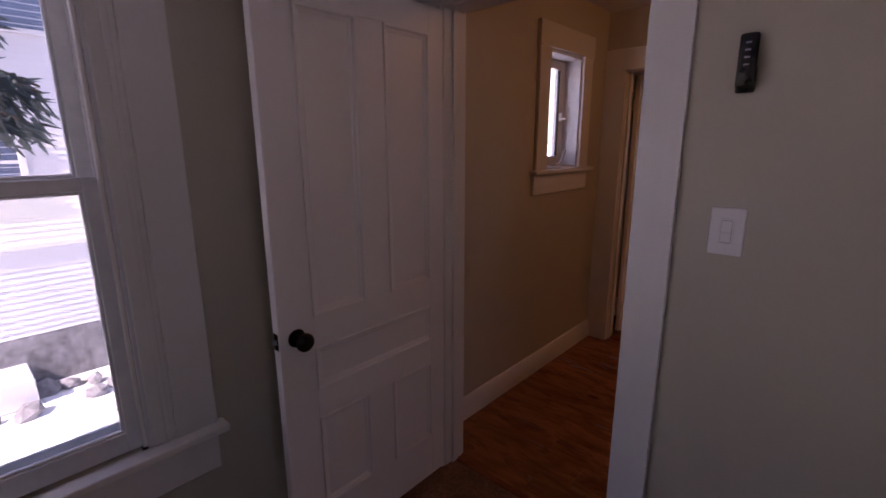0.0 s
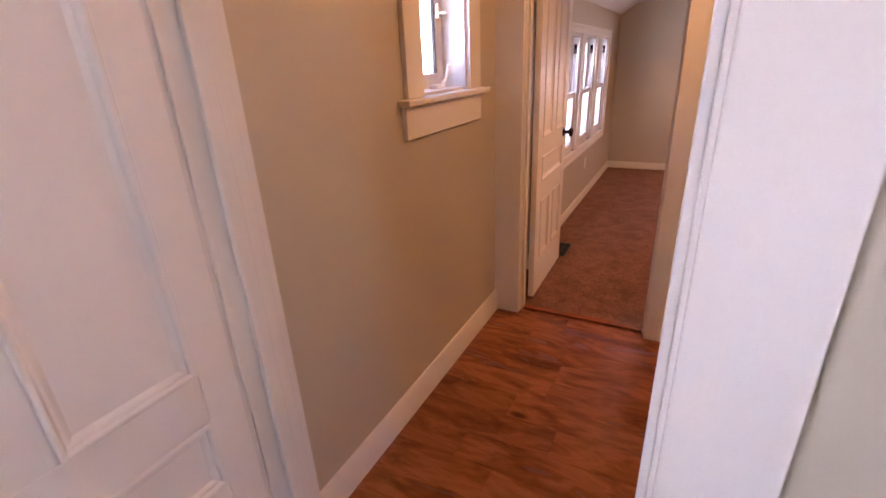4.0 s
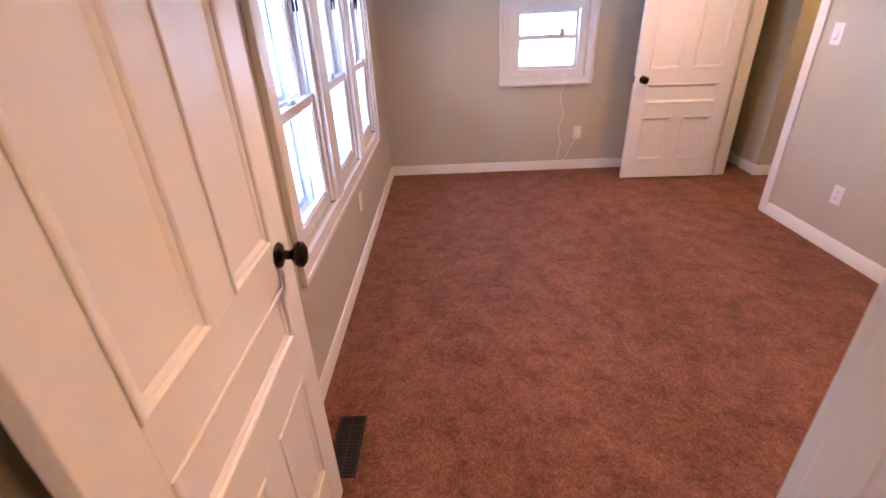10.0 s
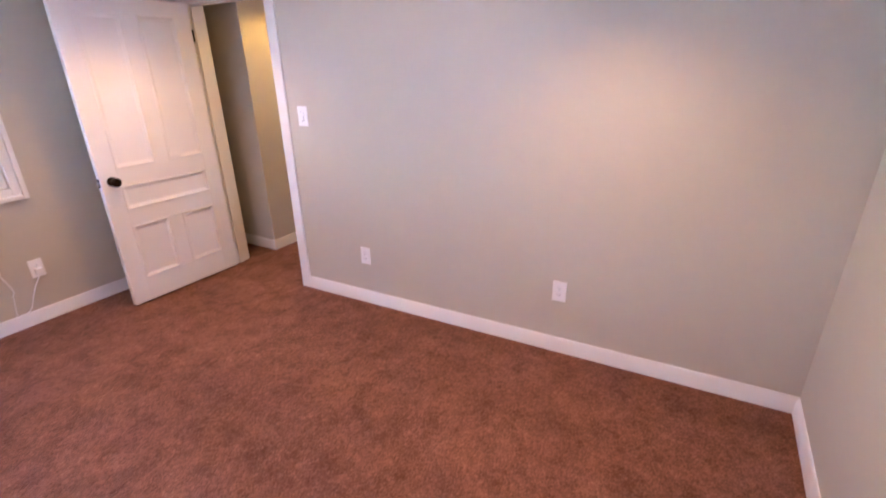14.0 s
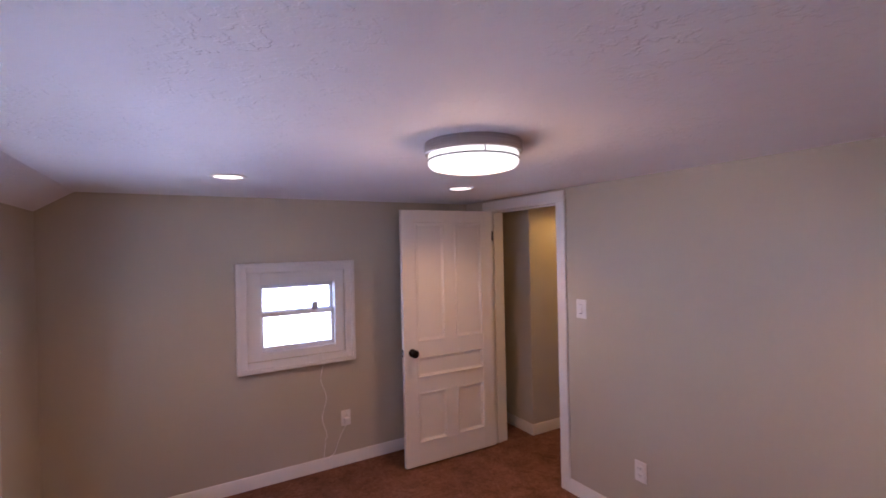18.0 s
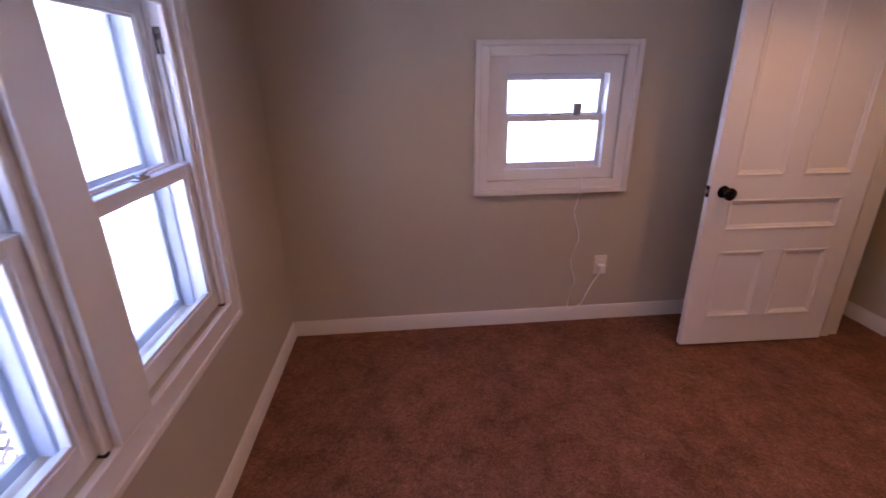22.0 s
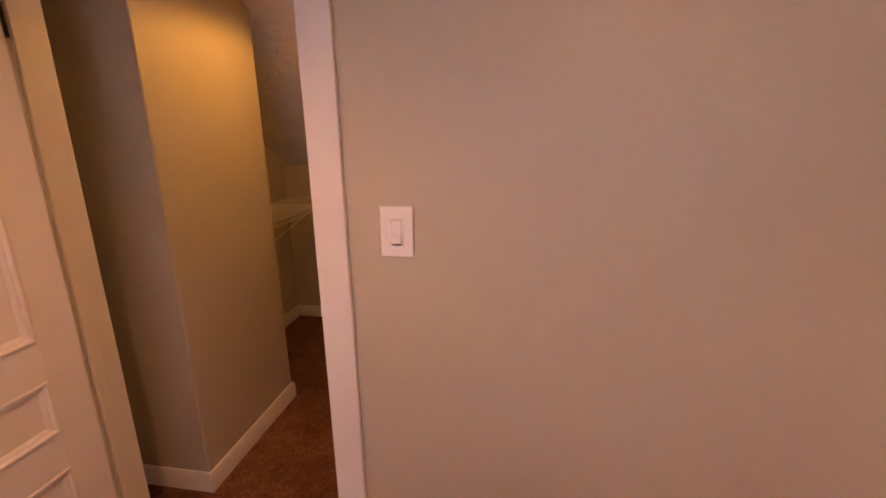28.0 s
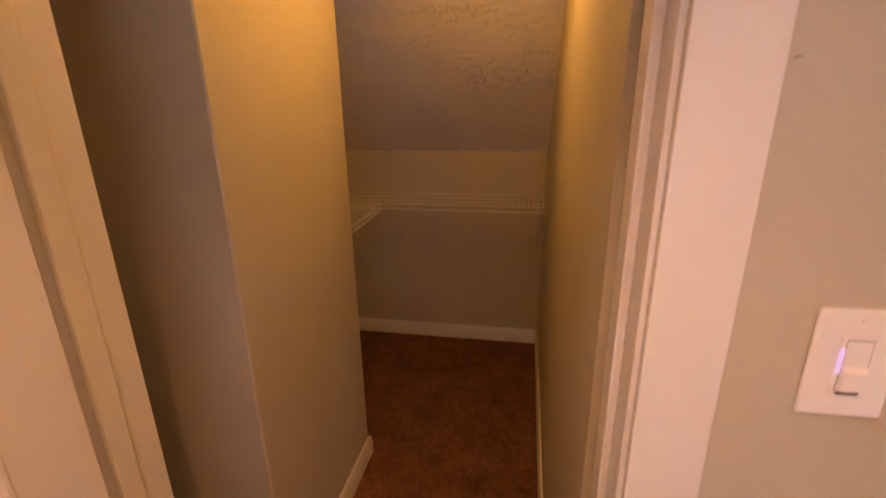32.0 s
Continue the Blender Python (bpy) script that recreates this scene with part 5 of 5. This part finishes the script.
def far_window(parent, x, y, z, w, h):
    """A window in a wall that faces +x."""
    f = part("window", boxes((x, x + 0.05, y - w / 2 - 0.10, y - w / 2, z, z + h), (x, x + 0.05, y + w / 2, y + w / 2 + 0.10, z, z + h), (x, x + 0.06, y - w / 2 - 0.12, y + w / 2 + 0.12, z + h, z + h + 0.14), (x, x + 0.08, y - w / 2 - 0.14, y + w / 2 + 0.14, z - 0.07, z), bev=0.005), SIDING, parent, "white window frame")
    part("pane", boxes((x - 0.03, x - 0.01, y - w / 2, y + w / 2, z, z + h), bev=0), FAR_GLASS, f, "dark glass")
    part("meeting_rail", boxes((x - 0.01, x + 0.03, y - w / 2, y + w / 2, z + h / 2 - 0.03, z + h / 2 + 0.03), bev=0.003), SIDING, f)


def lap_course(x, y0, y1, z0, z1):
    return prism([(x - 0.03, z0), (x + 0.022, z0), (x + 0.004, z1), (x - 0.03, z1)], "y", y0, y1)


# neighbour's house, lower white wing and taller cream part
# HY: north end lengthened beyond the known house, to block bright horizon sky
HX, HY = -9.6, 9.5
house = thing("neighbour_house", "white two-storey house with lap siding next door", "house", pose(0, 0, 0))
part("foundation", boxes((HX - 6.0, HX + 0.02, -9.0, HY, GROUND - 0.1, -1.95), bev=0.02), STONE, house, "grey stone foundation")
part("wall", boxes((HX - 6.0, HX - 0.04, -9.0, HY, -1.95, 5.2), bev=0), SIDING, house)
z, c = -1.95, 0
while z < 5.15:
    mat_c = SIDING if z < -0.30 or z > 0.75 else CREAM
    part("siding_board", lap_course(HX, -9.0, HY, z, z + 0.118), mat_c, house)
    z += 0.114
    c += 1
part("belt_board", boxes((HX - 0.02, HX + 0.07, -9.0, HY, -0.33, -0.23), bev=0.01), SIDING, house, "white belt board")
for yy, zz, w, h in ((-1.85, 3.45, 0.85, 1.35), (-4.6, 3.45, 0.85, 1.35), (0.9, 3.45, 0.85, 1.35), (-2.75, 0.85, 0.9, 0.75), (0.6, 0.85, 0.9, 1.2), (3.9, 3.45, 0.85, 1.35), (6.6, 3.45, 0.85, 1.35), (4.2, 0.85, 0.9, 1.2)):
    far_window(house, HX + 0.03, yy, zz, w, h)
part("roof", prism([(HX + 0.5, 5.15), (HX - 3.0, 7.9), (HX - 6.5, 5.15), (HX - 6.5, 5.32), (HX - 3.0, 8.1), (HX + 0.5, 5.32)], "y", -9.4, HY + 0.4), ROOF, house, "grey roof")
part("hatch", boxes((HX + 0.0, HX + 0.9, -3.55, -2.75, GROUND, GROUND + 0.5), bev=0.02), SIDING, house, "white cellar hatch")
for q in range(46):
    ang = rng.uniform(0, 6.28)
    bm = bmesh.new()
    bmesh.ops.create_icosphere(bm, subdivisions=1, radius=rng.uniform(0.10, 0.24))
    for v in bm.verts:
        v.co *= 1 + 0.25 * noise.noise(v.co * 7 + Vector((q, 0, 0)))
    s = part("stone", bm, STONE, thing("rock", "grey rock along the neighbour's foundation", "rock", pose(HX + 0.35 + rng.uniform(0, 0.9), -8.0 + q * 0.22 + rng.uniform(-0.1, 0.1), GROUND + 0.06, ang * 30, 0, ang * 57), "border rocks"))
    s.scale = (1, 1.2, 0.7)

# house beyond the far window
house2 = thing("house", "pale distant house with a brown roof", "house", pose(0, 0, 0))
part("wall", boxes((-6.0, 5.0, 19.0, 26.0, GROUND, 0.3), bev=0.02), CREAM, house2)
part("roof", prism([(18.6, 0.3), (22.5, 3.4), (26.4, 0.3)], "x", -6.4, 5.4), SHINGLE_M, house2, "pale sunlit roof")
part("door", boxes((-1.0, 0.0, 18.95, 19.01, GROUND, GROUND + 2.1), bev=0.01), simple("rust_door", (0.35, 0.14, 0.07), 0.6), house2, "rust-coloured door")

# low snow-covered porch roof below the bedroom windows, with a lattice railing along it
SNOW = simple("old_snow", (0.84, 0.85, 0.87), 0.8, 0, 0.05, 3.0, 0.6)
LATTICE_PAINT = simple("brown_lattice_stain", (0.085, 0.072, 0.070), 0.8, 0, 0.2, 30.0, 0.3)
porch = thing("porch_roof", "low porch roof under old snow", "roof", pose(0, 0, 0))
PX0, PX1, PZ0, PZ1 = OUT, -2.6, -0.42, -1.05
part("deck", prism([(PX0, PZ0 - 0.02), (PX1, PZ1 - 0.02), (PX1, PZ1 - 0.12), (PX0, PZ0 - 0.12)], "y", 1.6, 6.4), SNOW, porch, "snow-covered roof slope")
LAT_X, LAT_TOP, BAY = -1.75, -0.40, 0.80
lat_foot = PZ0 - 0.02 + (LAT_X - PX0) / (PX1 - PX0) * (PZ1 - PZ0)
lattice = thing("lattice_railing", "weathered brown lattice railing on the porch roof", "railing", pose(LAT_X, 1.55, 0))
part("top_rail", boxes((-0.035, 0.035, 0.0, 4 * BAY, LAT_TOP - 0.035, LAT_TOP), bev=0.004), LATTICE_PAINT, lattice)
part("bottom_rail", boxes((-0.022, 0.022, 0.0, 4 * BAY, lat_foot, lat_foot + 0.045), bev=0.003), LATTICE_PAINT, lattice)
for k in range(5):
    part("post", boxes((-0.030, 0.030, k * BAY - 0.035, k * BAY + 0.035, lat_foot - 0.01, LAT_TOP + 0.03), bev=0.004), LATTICE_PAINT, lattice)
for k in range(4):
    y0, y1 = k * BAY + 0.035, (k + 1) * BAY - 0.035
    arch = [(y1, LAT_TOP - 0.035), (y0, LAT_TOP - 0.035)]
    for q in range(13):
        f = q / 12
        arch.append((y0 + (y1 - y0) * f, LAT_TOP - 0.17 + 0.105 * math.sin(math.pi * f)))
    part("arch_board", prism(arch, "x", -0.012, 0.012), LATTICE_PAINT, lattice)
lat_h = LAT_TOP - 0.036 - lat_foot - 0.045
for side in (1, -1):
    for k in range(int((4 * BAY + lat_h) / 0.128)):
        ya = k * 0.128 - (lat_h if side > 0 else 0)
        lo = max(0.0, -ya) if side > 0 else max(0.0, ya - 4 * BAY)
        hi = min(lat_h, 4 * BAY - ya) if side > 0 else min(lat_h, ya)
        if hi - lo < 0.06:
            continue
        x = 0.006 * side
        part("slat", prism([(ya + side * lo - 0.020, lat_foot + 0.045 + lo), (ya + side * lo + 0.020, lat_foot + 0.045 + lo), (ya + side * hi + 0.020, lat_foot + 0.045 + hi), (ya + side * hi - 0.020, lat_foot + 0.045 + hi)], "x", x - 0.0055, x + 0.0055), LATTICE_PAINT, lattice)


# spruce between the houses
def spruce(x, y, h):
    t = thing("spruce_tree", "blue-green spruce with drooping branches", "tree", pose(x, y, GROUND))
    part("trunk", revolve([(0.001, 0), (0.17, 0), (0.13, h * 0.3), (0.06, h * 0.75), (0.012, h)], 12), simple("spruce_bark", (0.10, 0.075, 0.06), 0.95, 0, 0.3, 20, 0.6), t, "grey-brown trunk", smooth=True)
    m, nt, b = material("spruce_needles", 0.7)
    isl = nt.nodes.new("ShaderNodeNewGeometry")
    nt.links.new(ramp_of(nt, isl.outputs["Random Per Island"], [(0.0, (0.020, 0.034, 0.034)), (0.6, (0.045, 0.068, 0.068)), (1.0, (0.085, 0.115, 0.115))]), b.inputs["Base Color"])
    verts, faces = [], []
    r2 = random.Random(11)
    limbs = bmesh.new()
    for q in range(280):
        z = h * (0.455 + 0.53 * r2.random() ** 1.7)
        reach = (h - z) * 0.33 + 0.15
        a = r2.uniform(0, 6.283)
        L = reach * r2.uniform(0.75, 1.1)
        base = Vector((0, 0, z))
        outv = Vector((math.cos(a), math.sin(a), 0))
        side = Vector((-outv.y, outv.x, 0))
        for s in range(150 if z < h * 0.62 else 40):
            f = r2.uniform(0.12, 1.0)
            c = base + outv * L * f + Vector((0, 0, -0.30 * L * f * f + 0.05 * f))
            c += side * r2.uniform(-0.14, 0.14) * L * f + Vector((0, 0, r2.uniform(-0.20, 0.02) * (0.4 + f)))
            d = (outv * r2.uniform(0.2, 0.7) + side * r2.uniform(-0.8, 0.8) + Vector((0, 0, r2.uniform(-1.1, 0.1)))).normalized() * r2.uniform(0.14, 0.30)
            w = d.orthogonal().normalized() * r2.uniform(0.016, 0.034)
            w2 = d.cross(w).normalized() * w.length
            n0 = len(verts)
            verts += [c - w, c + w, c + d * 0.6 + w * 0.7, c + d, c + d * 0.6 - w * 0.7, c + d * 0.3 + w2]
            faces += [(n0, n0 + 1, n0 + 2, n0 + 3, n0 + 4), (n0, n0 + 5, n0 + 3), (n0 + 1, n0 + 5, n0 + 3)]
        if q % 2 == 0:
            tmp = tube([base, base + outv * L * 0.5 + Vector((0, 0, -0.05 * L)), base + outv * L + Vector((0, 0, -0.28 * L))], 0.016, 5)
            me_t = bpy.data.meshes.new("tmp")
            tmp.to_mesh(me_t)
            tmp.free()
            limbs.from_mesh(me_t)
            bpy.data.meshes.remove(me_t)
    part("limbs", limbs, bpy.data.materials["spruce_bark"], t)
    me = bpy.data.meshes.new("crown")
    me.from_pydata([tuple(v) for v in verts], [], faces)
    me.materials.append(m)
    crown = new("crown", me)
    crown.parent = t
    tagged(crown, "drooping blue-green needles", kind="stuff")


spruce(-6.0, -4.6, 11.6)
